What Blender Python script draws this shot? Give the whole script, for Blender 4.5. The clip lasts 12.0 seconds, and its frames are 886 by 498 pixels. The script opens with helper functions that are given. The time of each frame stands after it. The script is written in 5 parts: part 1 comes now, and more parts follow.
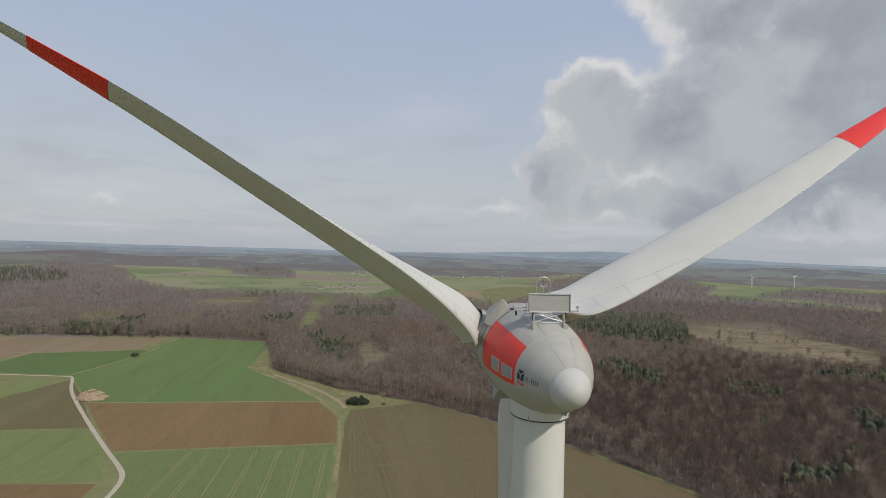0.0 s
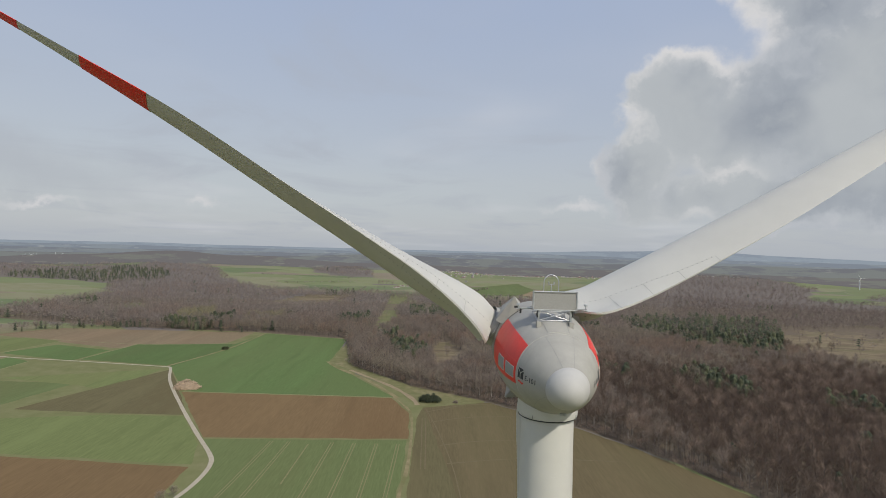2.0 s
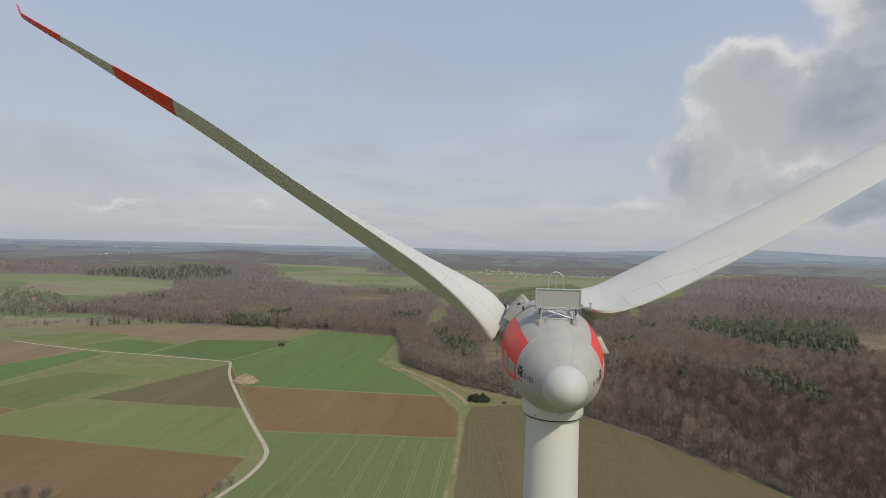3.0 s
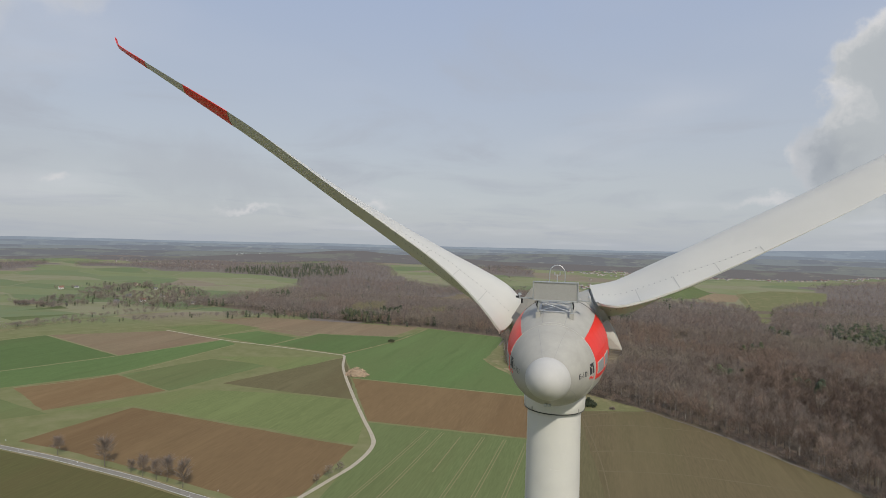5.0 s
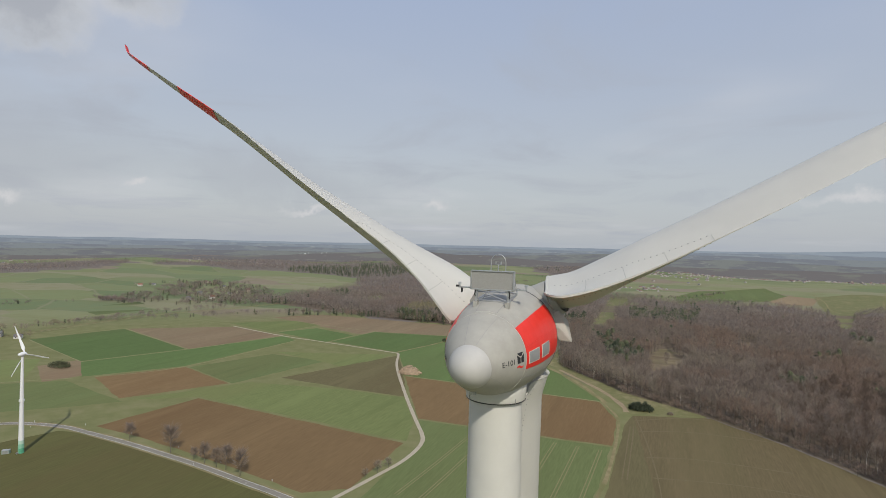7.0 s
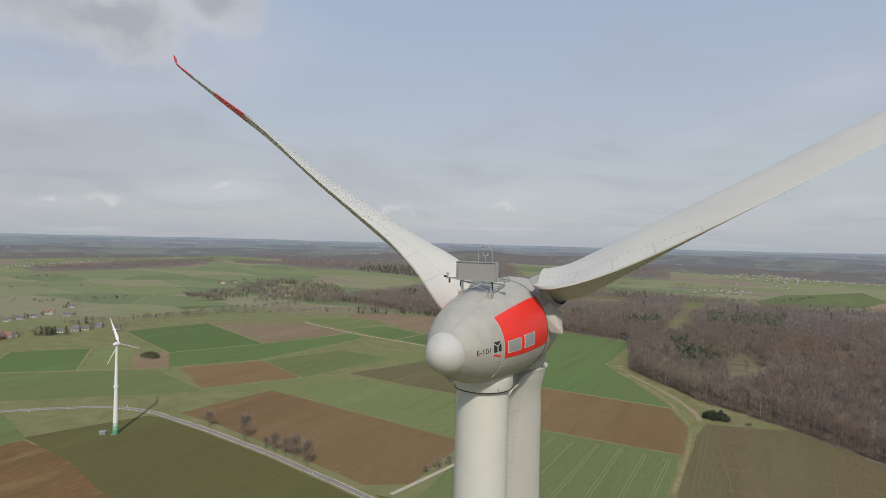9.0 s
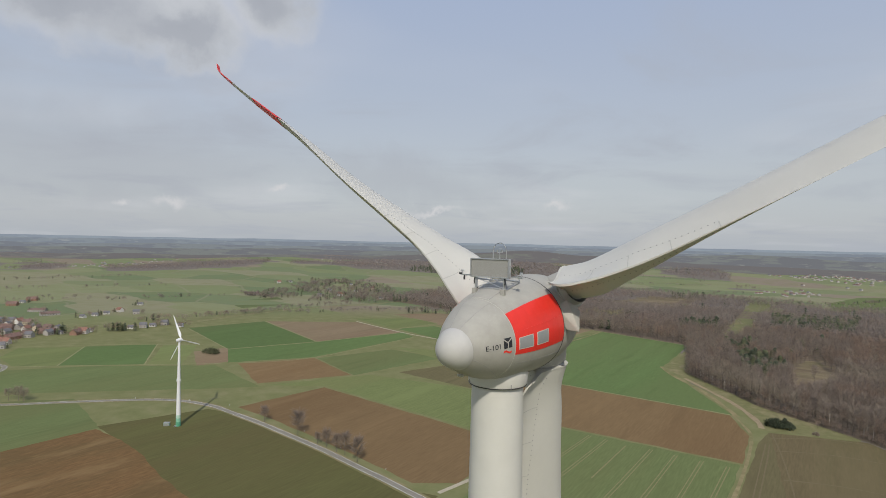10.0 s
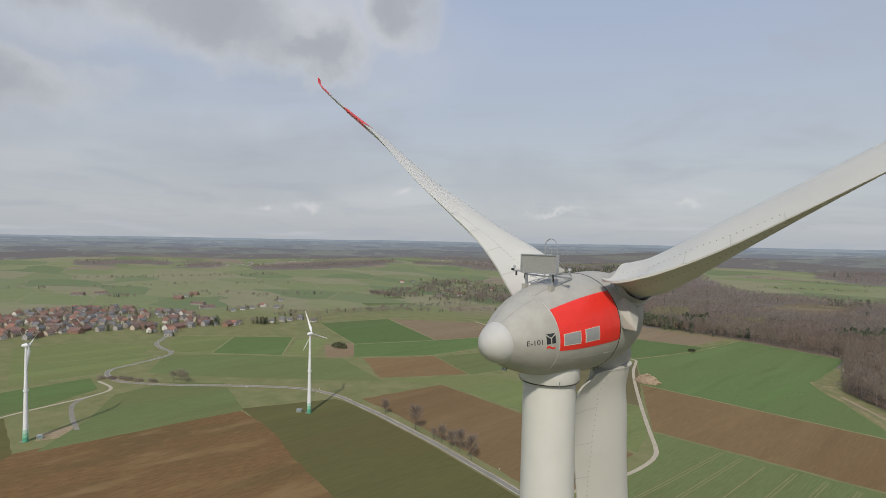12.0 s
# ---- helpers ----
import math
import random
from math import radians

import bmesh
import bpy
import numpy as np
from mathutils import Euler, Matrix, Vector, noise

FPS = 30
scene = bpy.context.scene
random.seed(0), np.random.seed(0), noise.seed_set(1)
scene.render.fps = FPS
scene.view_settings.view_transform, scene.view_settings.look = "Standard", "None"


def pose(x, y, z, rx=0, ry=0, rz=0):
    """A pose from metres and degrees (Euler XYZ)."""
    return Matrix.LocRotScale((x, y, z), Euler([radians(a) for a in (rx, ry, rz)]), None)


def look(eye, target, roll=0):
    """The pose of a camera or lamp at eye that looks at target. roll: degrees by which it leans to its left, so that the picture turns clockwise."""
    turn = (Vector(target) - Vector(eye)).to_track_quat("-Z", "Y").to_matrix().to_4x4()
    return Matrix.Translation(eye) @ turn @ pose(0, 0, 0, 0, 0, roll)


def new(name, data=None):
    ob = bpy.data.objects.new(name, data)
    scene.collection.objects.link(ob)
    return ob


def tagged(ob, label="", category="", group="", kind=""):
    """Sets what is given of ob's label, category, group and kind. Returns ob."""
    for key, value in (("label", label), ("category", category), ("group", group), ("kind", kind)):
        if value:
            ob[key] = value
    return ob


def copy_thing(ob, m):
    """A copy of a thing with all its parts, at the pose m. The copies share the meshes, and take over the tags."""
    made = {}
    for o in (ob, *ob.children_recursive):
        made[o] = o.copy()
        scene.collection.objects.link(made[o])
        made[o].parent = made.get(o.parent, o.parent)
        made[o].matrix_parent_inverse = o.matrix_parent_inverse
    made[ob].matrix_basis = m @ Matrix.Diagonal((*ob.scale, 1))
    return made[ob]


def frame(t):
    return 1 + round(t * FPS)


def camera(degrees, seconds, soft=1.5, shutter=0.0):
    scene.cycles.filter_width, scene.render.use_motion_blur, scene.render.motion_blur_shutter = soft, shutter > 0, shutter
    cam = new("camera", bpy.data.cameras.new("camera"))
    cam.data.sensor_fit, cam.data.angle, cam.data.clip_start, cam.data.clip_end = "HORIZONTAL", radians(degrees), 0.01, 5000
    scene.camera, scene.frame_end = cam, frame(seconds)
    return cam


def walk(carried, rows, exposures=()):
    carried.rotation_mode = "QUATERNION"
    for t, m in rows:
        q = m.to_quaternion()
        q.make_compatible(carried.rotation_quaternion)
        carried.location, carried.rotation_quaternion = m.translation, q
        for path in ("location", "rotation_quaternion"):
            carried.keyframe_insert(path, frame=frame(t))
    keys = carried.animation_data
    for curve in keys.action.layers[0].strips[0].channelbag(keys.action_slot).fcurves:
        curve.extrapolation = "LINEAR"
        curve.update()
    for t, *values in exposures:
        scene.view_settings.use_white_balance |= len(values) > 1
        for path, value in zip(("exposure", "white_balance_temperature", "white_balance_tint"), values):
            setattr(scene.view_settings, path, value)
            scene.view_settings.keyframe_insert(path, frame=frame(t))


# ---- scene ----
cam = camera(78.0, 12.0, soft=0.6)
# seconds, place in metres, then yaw, pitch and roll in degrees
PATH = [
    (0, -11.581, -33.233, 147.000, -8.742, 0.224, -1.724),
    (0.5, -10.748, -33.297, 147.066, -7.722, 0.082, -1.565),
    (1, -9.712, -33.455, 147.063, -5.870, 0.045, -1.518),
    (1.5, -8.537, -33.657, 147.010, -3.442, 0.033, -1.617),
    (2, -7.242, -33.848, 146.978, -0.814, -0.042, -1.591),
    (2.5, -5.774, -33.943, 146.922, 1.879, -0.115, -1.574),
    (3, -4.243, -33.950, 146.905, 4.629, -0.229, -1.514),
    (4.8, 1.766, -34.175, 146.644, 14.937, -0.491, -1.318),
    (5, 2.517, -34.050, 146.661, 16.129, -0.502, -1.396),
    (5.5, 4.339, -33.668, 146.597, 18.727, -0.530, -1.430),
    (6, 6.111, -33.127, 146.537, 20.203, -0.549, -1.457),
    (6.5, 7.874, -32.479, 146.351, 21.114, -0.581, -1.440),
    (8.5, 13.024, -30.975, 145.809, 27.400, -0.771, -1.340),
    (9, 14.228, -30.614, 145.745, 29.473, -0.778, -1.436),
    (9.5, 15.310, -30.264, 145.694, 31.965, -0.871, -1.297),
    (10, 16.343, -29.822, 145.608, 34.756, -0.862, -1.236),
    (10.5, 17.324, -29.368, 145.557, 37.742, -0.918, -1.097),
    (11, 18.295, -28.818, 145.501, 41.010, -0.945, -1.118),
    (11.5, 19.213, -28.250, 145.446, 44.058, -0.940, -1.127),
    (12, 20.157, -27.733, 145.381, 47.307, -0.981, -1.066),
]
walk(cam, [(t, pose(x, y, z, 90 + pitch, roll, yaw)) for t, x, y, z, yaw, pitch, roll in PATH])

# ---- sky, sun and exposure ----
SUN_AZ = Vector((0.60, -0.80))      # horizontal way towards the sun
SUN_EL = radians(42)
scene.view_settings.exposure = 0.0

world = bpy.data.worlds.new("sky")
scene.world = world
world.use_nodes = True


class Nodes:
    """Short hand for wiring a node tree."""

    def __init__(self, tree):
        self.tree = tree
        tree.nodes.clear()

    def add(self, kind, ins=None, **attrs):
        node = self.tree.nodes.new(kind)
        if "operation" in attrs:
            node.operation = attrs["operation"]
        if "use_clamp" in attrs:
            node.use_clamp = attrs["use_clamp"]
        if "data_type" in attrs:
            node.data_type = attrs["data_type"]
        if "blend_type" in attrs:
            node.blend_type = attrs["blend_type"]
        if "interpolation_type" in attrs:
            node.interpolation_type = attrs["interpolation_type"]
        if "sky_type" in attrs:
            node.sky_type = attrs["sky_type"]
        if "sun_disc" in attrs:
            node.sun_disc = attrs["sun_disc"]
        if "sun_elevation" in attrs:
            node.sun_elevation = attrs["sun_elevation"]
        if "sun_rotation" in attrs:
            node.sun_rotation = attrs["sun_rotation"]
        if "air_density" in attrs:
            node.air_density = attrs["air_density"]
        if "dust_density" in attrs:
            node.dust_density = attrs["dust_density"]
        if "altitude" in attrs:
            node.altitude = attrs["altitude"]
        if "voronoi_dimensions" in attrs:
            node.voronoi_dimensions = attrs["voronoi_dimensions"]
        if "feature" in attrs:
            node.feature = attrs["feature"]
        if "distance" in attrs:
            node.distance = attrs["distance"]
        if "layer_name" in attrs:
            node.layer_name = attrs["layer_name"]
        for key, value in (ins or {}).items():
            sock = node.inputs[key]
            if isinstance(value, bpy.types.NodeSocket):
                self.tree.links.new(value, sock)
            else:
                sock.default_value = value
        return node

    def math(self, op, a, b=0.0, clamp=False):
        return self.add("ShaderNodeMath", {0: a, 1: b}, operation=op, use_clamp=clamp).outputs[0]

    def mix(self, fac, a, b, blend="MIX"):
        return self.add("ShaderNodeMix", {0: fac, 6: a, 7: b}, data_type="RGBA", blend_type=blend).outputs[2]

    def ramp(self, fac, stops, interpolation="LINEAR"):
        node = self.add("ShaderNodeValToRGB", {0: fac})
        node.color_ramp.interpolation = interpolation
        el = node.color_ramp.elements
        while len(el) < len(stops):
            el.new(0.5)
        for e, (p, c) in zip(el, stops):
            e.position = p
            e.color = c if len(c) == 4 else (*c, 1)
        return node.outputs[0]

    def noise(self, vec, scale, detail=4.0, rough=0.55, out=0, dist=0.0):
        return self.add("ShaderNodeTexNoise", {"Vector": vec, "Scale": scale, "Detail": detail, "Roughness": rough, "Distortion": dist}).outputs[out]

    def smooth(self, v, lo, hi):
        return self.add("ShaderNodeMapRange", {0: v, 1: lo, 2: hi, 3: 0.0, 4: 1.0}, interpolation_type="SMOOTHSTEP").outputs[0]


def build_sky():
    n = Nodes(world.node_tree)
    way = n.add("ShaderNodeTexCoord").outputs["Generated"]
    sky = n.add("ShaderNodeTexSky", sky_type="NISHITA", sun_disc=False, sun_elevation=SUN_EL,
                sun_rotation=math.atan2(SUN_AZ.x, SUN_AZ.y), air_density=1.3, dust_density=2.0, altitude=300)
    sep = n.add("ShaderNodeSeparateXYZ", {0: way})
    x, y, z = sep.outputs
    up = n.math("MAXIMUM", z, 0.0)
    clear = n.add("ShaderNodeVectorMath", {0: sky.outputs[0], 1: (0.085, 0.085, 0.085)}, operation="MULTIPLY").outputs[0]
    # milky veil, thinner towards the zenith
    veil_col = n.ramp(up, [(0.0, (0.50, 0.54, 0.60)), (0.12, (0.52, 0.55, 0.60)), (0.45, (0.42, 0.50, 0.68)), (1.0, (0.34, 0.44, 0.68))])
    base = n.mix(0.78, clear, veil_col)
    # flat layered cloud: the dome seen as a plane overhead
    flat = n.math("DIVIDE", 1.0, n.math("ADD", up, 0.10))
    plane = n.add("ShaderNodeCombineXYZ", {0: n.math("MULTIPLY", x, flat), 1: n.math("MULTIPLY", y, flat), 2: 0.0}).outputs[0]
    streak = n.noise(plane, 0.85, 6.0, 0.58, dist=0.6)
    streak_mask = n.math("MULTIPLY", n.smooth(streak, 0.46, 0.72), n.math("SUBTRACT", 1.0, n.smooth(up, 0.25, 0.60)))
    base = n.mix(n.math("MULTIPLY", streak_mask, 0.55), base, (0.40, 0.43, 0.49, 1))
    glow = n.noise(plane, 0.5, 3.0, 0.5)
    base = n.mix(n.math("MULTIPLY", n.smooth(glow, 0.5, 0.75), 0.35), base, (0.66, 0.67, 0.70, 1))
    # heaped clouds: lobes given by azimuth and height, half width and half height in degrees, joined into one uneven body
    warp = n.add("ShaderNodeVectorMath", {0: n.noise(way, 5.0, 3.0, 0.55, out=1), 1: (0.5, 0.5, 0.5)}, operation="SUBTRACT").outputs[0]
    warp2 = n.add("ShaderNodeVectorMath", {0: n.noise(way, 17.0, 7.0, 0.62, out=1), 1: (0.5, 0.5, 0.5)}, operation="SUBTRACT").outputs[0]
    bent = n.add("ShaderNodeVectorMath", {0: warp, 1: (0.16, 0.16, 0.16), 2: way}, operation="MULTIPLY_ADD").outputs[0]
    bent = n.add("ShaderNodeVectorMath", {0: warp2, 1: (0.075, 0.075, 0.075), 2: bent}, operation="MULTIPLY_ADD").outputs[0]

    def lobes(items):
        body = None
        for az, el, w, h in items:
            a, e = radians(az), radians(el)
            centre = Vector((-math.sin(a) * math.cos(e), math.cos(a) * math.cos(e), math.sin(e)))
            right = Vector((math.cos(a), math.sin(a), 0))
            high = right.cross(centre)
            def dot(v):
                return n.add("ShaderNodeVectorMath", {0: bent, 1: v}, operation="DOT_PRODUCT").outputs["Value"]
            u = n.math("DIVIDE", dot(right), math.sin(radians(w)))
            v = n.math("DIVIDE", dot(high), math.sin(radians(h)))
            r = n.math("SQRT", n.math("ADD", n.math("MULTIPLY", u, u), n.math("MULTIPLY", v, v)))
            d = n.math("ADD", n.math("SUBTRACT", 1.0, r), n.math("MULTIPLY", n.math("SUBTRACT", n.smooth(dot(centre), 0.2, 0.4), 1.0), 6.0))
            body = d if body is None else n.add("ShaderNodeMath", {0: body, 1: d, 2: 0.25}, operation="SMOOTH_MAX").outputs[0]
        return body

    puff = n.noise(bent, 7.0, 6.0, 0.55)
    soft = n.noise(way, 4.0, 4.0, 0.5)
    body = lobes(HEAP)
    mask = n.smooth(body, 0.0, 0.22)
    tone = n.math("ADD", n.math("MULTIPLY", body, 0.9), n.math("MULTIPLY", n.math("SUBTRACT", puff, 0.5), 1.5))
    shade = n.ramp(tone, [(0.0, (0.54, 0.55, 0.58)), (0.2, (0.47, 0.495, 0.53)), (0.45, (0.365, 0.395, 0.435)), (0.75, (0.305, 0.335, 0.38)), (1.0, (0.40, 0.43, 0.455))])
    shade = n.mix(n.math("MULTIPLY", n.smooth(soft, 0.44, 0.62), 0.7), shade, (0.50, 0.525, 0.535, 1))
    # sunlit knobs along parts of the rim
    knob = n.smooth(n.noise(way, 8.0, 2.0, 0.5), 0.42, 0.56)
    rim = n.math("MULTIPLY", n.math("SUBTRACT", 1.0, n.smooth(tone, 0.08, 0.46)), knob)
    rim = n.math("MULTIPLY", rim, n.smooth(up, 0.05, 0.11))
    shade = n.mix(n.math("MULTIPLY", rim, 0.85), shade, (0.74, 0.72, 0.71, 1))
    col = n.mix(n.math("MULTIPLY", mask, 0.93), base, shade)
    rag = lobes(RAGS)
    ragmask = n.smooth(rag, 0.0, 0.55)
    ragshade = n.ramp(n.math("ADD", rag, n.math("MULTIPLY", n.math("SUBTRACT", puff, 0.5), 1.0)), [(0.0, (0.66, 0.66, 0.68)), (0.35, (0.52, 0.54, 0.57)), (0.7, (0.40, 0.42, 0.46)), (1.0, (0.37, 0.39, 0.43))])
    col = n.mix(n.math("MULTIPLY", ragmask, 0.85), col, ragshade)
    bank = n.math("MULTIPLY", n.smooth(lobes(BANKS), 0.0, 0.9), 0.42)
    col = n.mix(bank, col, (0.385, 0.405, 0.455, 1))
    wisps = lobes(WISPS)
    col = n.mix(n.math("MULTIPLY", n.smooth(wisps, -0.1, 1.1), 0.75), col, (0.66, 0.655, 0.665, 1))
    back = n.add("ShaderNodeBackground", {0: col, 1: 1.0})
    n.add("ShaderNodeOutputWorld", {0: back.outputs[0]})


HEAP = [(-45, 6, 14, 4.5), (-40, 9, 12, 6), (-31, 5, 7, 3.5), (-33, 13, 10, 7), (-24, 14, 6, 5), (-20.5, 8.5, 5, 4.5), (-42, 17, 13, 11), (-36, 24, 9, 6), (-27, 6, 6, 3), (-55, 14, 12, 14), (-50, 30, 22, 10)]
RAGS = [(70, 20.5, 15, 6.0), (80, 23, 16, 8.0), (62, 18.5, 8, 3.6), (53, 22, 5.5, 4.5), (90, 12.5, 13, 4.0), (60, 42, 22, 9), (10, 45, 25, 10)]
BANKS = [(66, 7, 26, 6.5), (95, 9, 24, 8), (38, 6, 16, 4)]
WISPS = [(22.3, 4.9, 2.0, 0.8), (61, 3.4, 2.0, 0.7), (65.3, 3.7, 1.3, 0.6), (51, 3.7, 1.4, 0.6), (-14, 5, 3.5, 0.8), (35, 3.0, 4, 0.5)]
build_sky()

sun_data = bpy.data.lights.new("sun", "SUN")
sun_data.energy, sun_data.angle, sun_data.color = 2.9, radians(0.8), (1.0, 0.93, 0.82)
sun_data.shadow_filter_radius = 2.0
sun = new("sun", sun_data)
sun_dir = Vector((*(SUN_AZ.normalized() * math.cos(SUN_EL)), math.sin(SUN_EL)))
sun.matrix_world = look(sun_dir * 400 + Vector((0, 0, 100)), (0, 0, 100))

# ---- materials ----
MATS = {}


def surface(name, stops, scale=1.0, rough=0.8, metal=0.0, bump=0.0, bump_scale=None, detail=5.0, second=None,
            spec=0.5, per_object=0.0, per_island=0.0, coords="Object", stretch=(1, 1, 1), turn=0.0):
    """A procedural surface: stops is a ramp over noise; second = (scale, colour, low, high, amount) lays blotches on it."""
    if name in MATS:
        return MATS[name]
    mat = bpy.data.materials.new(name)
    mat.use_nodes = True
    n = Nodes(mat.node_tree)
    vec = n.add("ShaderNodeTexCoord").outputs[coords]
    vec = n.add("ShaderNodeMapping", {0: vec, "Scale": stretch, "Rotation": (0, 0, radians(turn))}).outputs[0]
    grain = n.noise(vec, scale, detail, 0.6)
    col = n.ramp(grain, stops)
    for sc, c, lo, hi, amount in (second or []):
        blot = n.smooth(n.noise(vec, sc, 4.0, 0.6), lo, hi)
        col = n.mix(n.math("MULTIPLY", blot, amount), col, (*c, 1))
    if per_object:
        rnd = n.add("ShaderNodeObjectInfo").outputs["Random"]
        col = n.mix(per_object, col, n.ramp(rnd, [(0, (0.55, 0.55, 0.55)), (1, (1.5, 1.5, 1.5))]), "MULTIPLY")
    if per_island:
        rnd = n.add("ShaderNodeNewGeometry").outputs["Random Per Island"]
        col = n.mix(per_island, col, n.ramp(rnd, [(0, (0.45, 0.45, 0.45)), (1, (1.7, 1.65, 1.6))]), "MULTIPLY")
    ins = {"Base Color": col, "Roughness": rough, "Metallic": metal, "Specular IOR Level": spec}
    if bump:
        hgt = n.noise(vec, bump_scale or scale * 3, 6.0, 0.65)
        ins["Normal"] = n.add("ShaderNodeBump", {"Height": hgt, "Strength": bump, "Distance": 0.05}).outputs[0]
    b = n.add("ShaderNodeBsdfPrincipled", ins)
    n.add("ShaderNodeOutputMaterial", {0: b.outputs[0]})
    MATS[name] = mat
    return mat


def around(c, d=0.15):
    """A narrow noise ramp round one colour."""
    lo, hi = tuple(v * (1 - d) for v in c), tuple(min(1, v * (1 + d)) for v in c)
    return [(0.3, lo), (0.7, hi)]


M_TOWER = surface("painted_tower", around((0.58, 0.57, 0.52), 0.04), 0.6, 0.5, bump=0.02, second=[(0.15, (0.50, 0.50, 0.46), 0.5, 0.8, 0.35)])
M_SHELL = surface("weathered_shell", around((0.375, 0.362, 0.318), 0.07), 1.2, 0.6, bump=0.04, second=[(0.5, (0.28, 0.27, 0.235), 0.45, 0.75, 0.5), (6.0, (0.44, 0.43, 0.39), 0.55, 0.75, 0.3)])
M_CAP = surface("white_cap_paint", around((0.47, 0.46, 0.43), 0.04), 1.5, 0.62, second=[(0.8, (0.42, 0.42, 0.395), 0.5, 0.8, 0.4), (7.0, (0.50, 0.49, 0.46), 0.55, 0.75, 0.3)])
M_BLADE = surface("blade_gelcoat", around((0.528, 0.518, 0.468), 0.03), 0.4, 0.5, second=[(0.25, (0.458, 0.452, 0.414), 0.5, 0.8, 0.4)])
M_RED = surface("red_paint", around((0.74, 0.032, 0.020), 0.06), 1.0, 0.42, second=[(0.7, (0.60, 0.035, 0.024), 0.5, 0.8, 0.4)])
M_BLACK = surface("black_rubber", around((0.02, 0.02, 0.02), 0.2), 4, 0.6)
M_INK = surface("dark_lettering", around((0.02, 0.022, 0.025), 0.1), 4, 0.5)
M_STEEL = surface("galvanised_steel", around((0.50, 0.51, 0.51), 0.12), 6, 0.42, 0.75, second=[(12, (0.36, 0.36, 0.36), 0.5, 0.7, 0.5)])
M_FIN = surface("radiator_fins", around((0.34, 0.335, 0.31), 0.10), 14, 0.6, 0.2, second=[(40, (0.26, 0.255, 0.235), 0.5, 0.7, 0.6)])
M_PANE = surface("sheet_metal_louvre", around((0.28, 0.285, 0.28), 0.05), 3, 0.4)
M_FRAME = surface("cream_window_frame", around((0.55, 0.51, 0.44), 0.04), 3, 0.5)
M_SEAM_DK = surface("dark_sealant", around((0.07, 0.07, 0.065), 0.1), 3, 0.6)
M_SEAM = surface("seam_sealant", around((0.30, 0.30, 0.28), 0.1), 3, 0.6)
M_SEAM_LT = surface("pale_sealant", around((0.50, 0.49, 0.44), 0.05), 3, 0.6)
M_GREENBASE = surface("green_tower_band", around((0.16, 0.38, 0.24), 0.08), 0.6, 0.5)
M_WHITE = surface("white_paint", around((0.72, 0.73, 0.73), 0.03), 0.4, 0.4)

# ---- mesh helpers ----
def mesh_of(name, bm, mat, smooth_angle=None):
    me = bpy.data.meshes.new(name)
    bm.normal_update()
    bm.to_mesh(me)
    bm.free()
    for m in (mat if isinstance(mat, (list, tuple)) else [mat]):
        me.materials.append(m)
    if smooth_angle is not None:
        me.polygons.foreach_set("use_smooth", [True] * len(me.polygons))
        me.set_sharp_from_angle(angle=radians(smooth_angle))
    return me


def part(name, bm, mat, parent=None, label="", m=None, smooth_angle=None):
    """Links a bmesh as one mesh object under a thing or under a part."""
    ob = new(name, mesh_of(name, bm, mat, smooth_angle))
    if parent is not None:
        ob.parent = parent
    if m is not None:
        ob.matrix_basis = m
    if label:
        ob["label"] = label
    return ob


def empty(name, m=None):
    ob = new(name)
    ob.empty_display_size = 0.5
    if m is not None:
        ob.matrix_basis = m
    return ob


def box(bm, cx, cy, cz, sx, sy, sz, bevel=0.0, m=None):
    r = bmesh.ops.create_cube(bm, size=1.0, matrix=(m or Matrix()) @ Matrix.Translation((cx, cy, cz)) @ Matrix.Diagonal((sx, sy, sz, 1)))
    if bevel:
        edges = {e for v in r["verts"] for e in v.link_edges}
        bmesh.ops.bevel(bm, geom=list(edges), offset=bevel, segments=2, affect="EDGES", profile=0.6)
    return bm


def rod(bm, a, b, r, r2=None, seg=10, caps=True):
    a, b = Vector(a), Vector(b)
    d = b - a
    q = d.to_track_quat("Z", "Y").to_matrix().to_4x4()
    bmesh.ops.create_cone(bm, cap_ends=caps, segments=seg, radius1=r, radius2=r if r2 is None else r2, depth=d.length, matrix=Matrix.Translation((a + b) / 2) @ q)
    return bm


def lathe(profile, seg=64, axis="Y"):
    """A body of revolution; profile is (along, radius)."""
    bm = bmesh.new()
    rings = []
    for s, r in profile:
        if r < 1e-4:
            rings.append([bm.verts.new((0, s, 0) if axis == "Y" else (0, 0, s))])
            continue
        ring = []
        for i in range(seg):
            a = 2 * math.pi * i / seg
            ring.append(bm.verts.new((r * math.sin(a), s, r * math.cos(a)) if axis == "Y" else (r * math.cos(a), r * math.sin(a), s)))
        rings.append(ring)
    for p, q in zip(rings, rings[1:]):
        for i in range(seg):
            j = (i + 1) % seg
            if len(p) == 1:
                bm.faces.new((p[0], q[j], q[i]))
            elif len(q) == 1:
                bm.faces.new((p[i], p[j], q[0]))
            else:
                bm.faces.new((p[i], p[j], q[j], q[i]))
    bmesh.ops.recalc_face_normals(bm, faces=bm.faces)
    return bm


# ---- land ----
def far_rise(d):
    return 0.0 if d < 1500 else 62.0 * ((min(d, 2800) - 1500) / 2600.0) ** 1.2


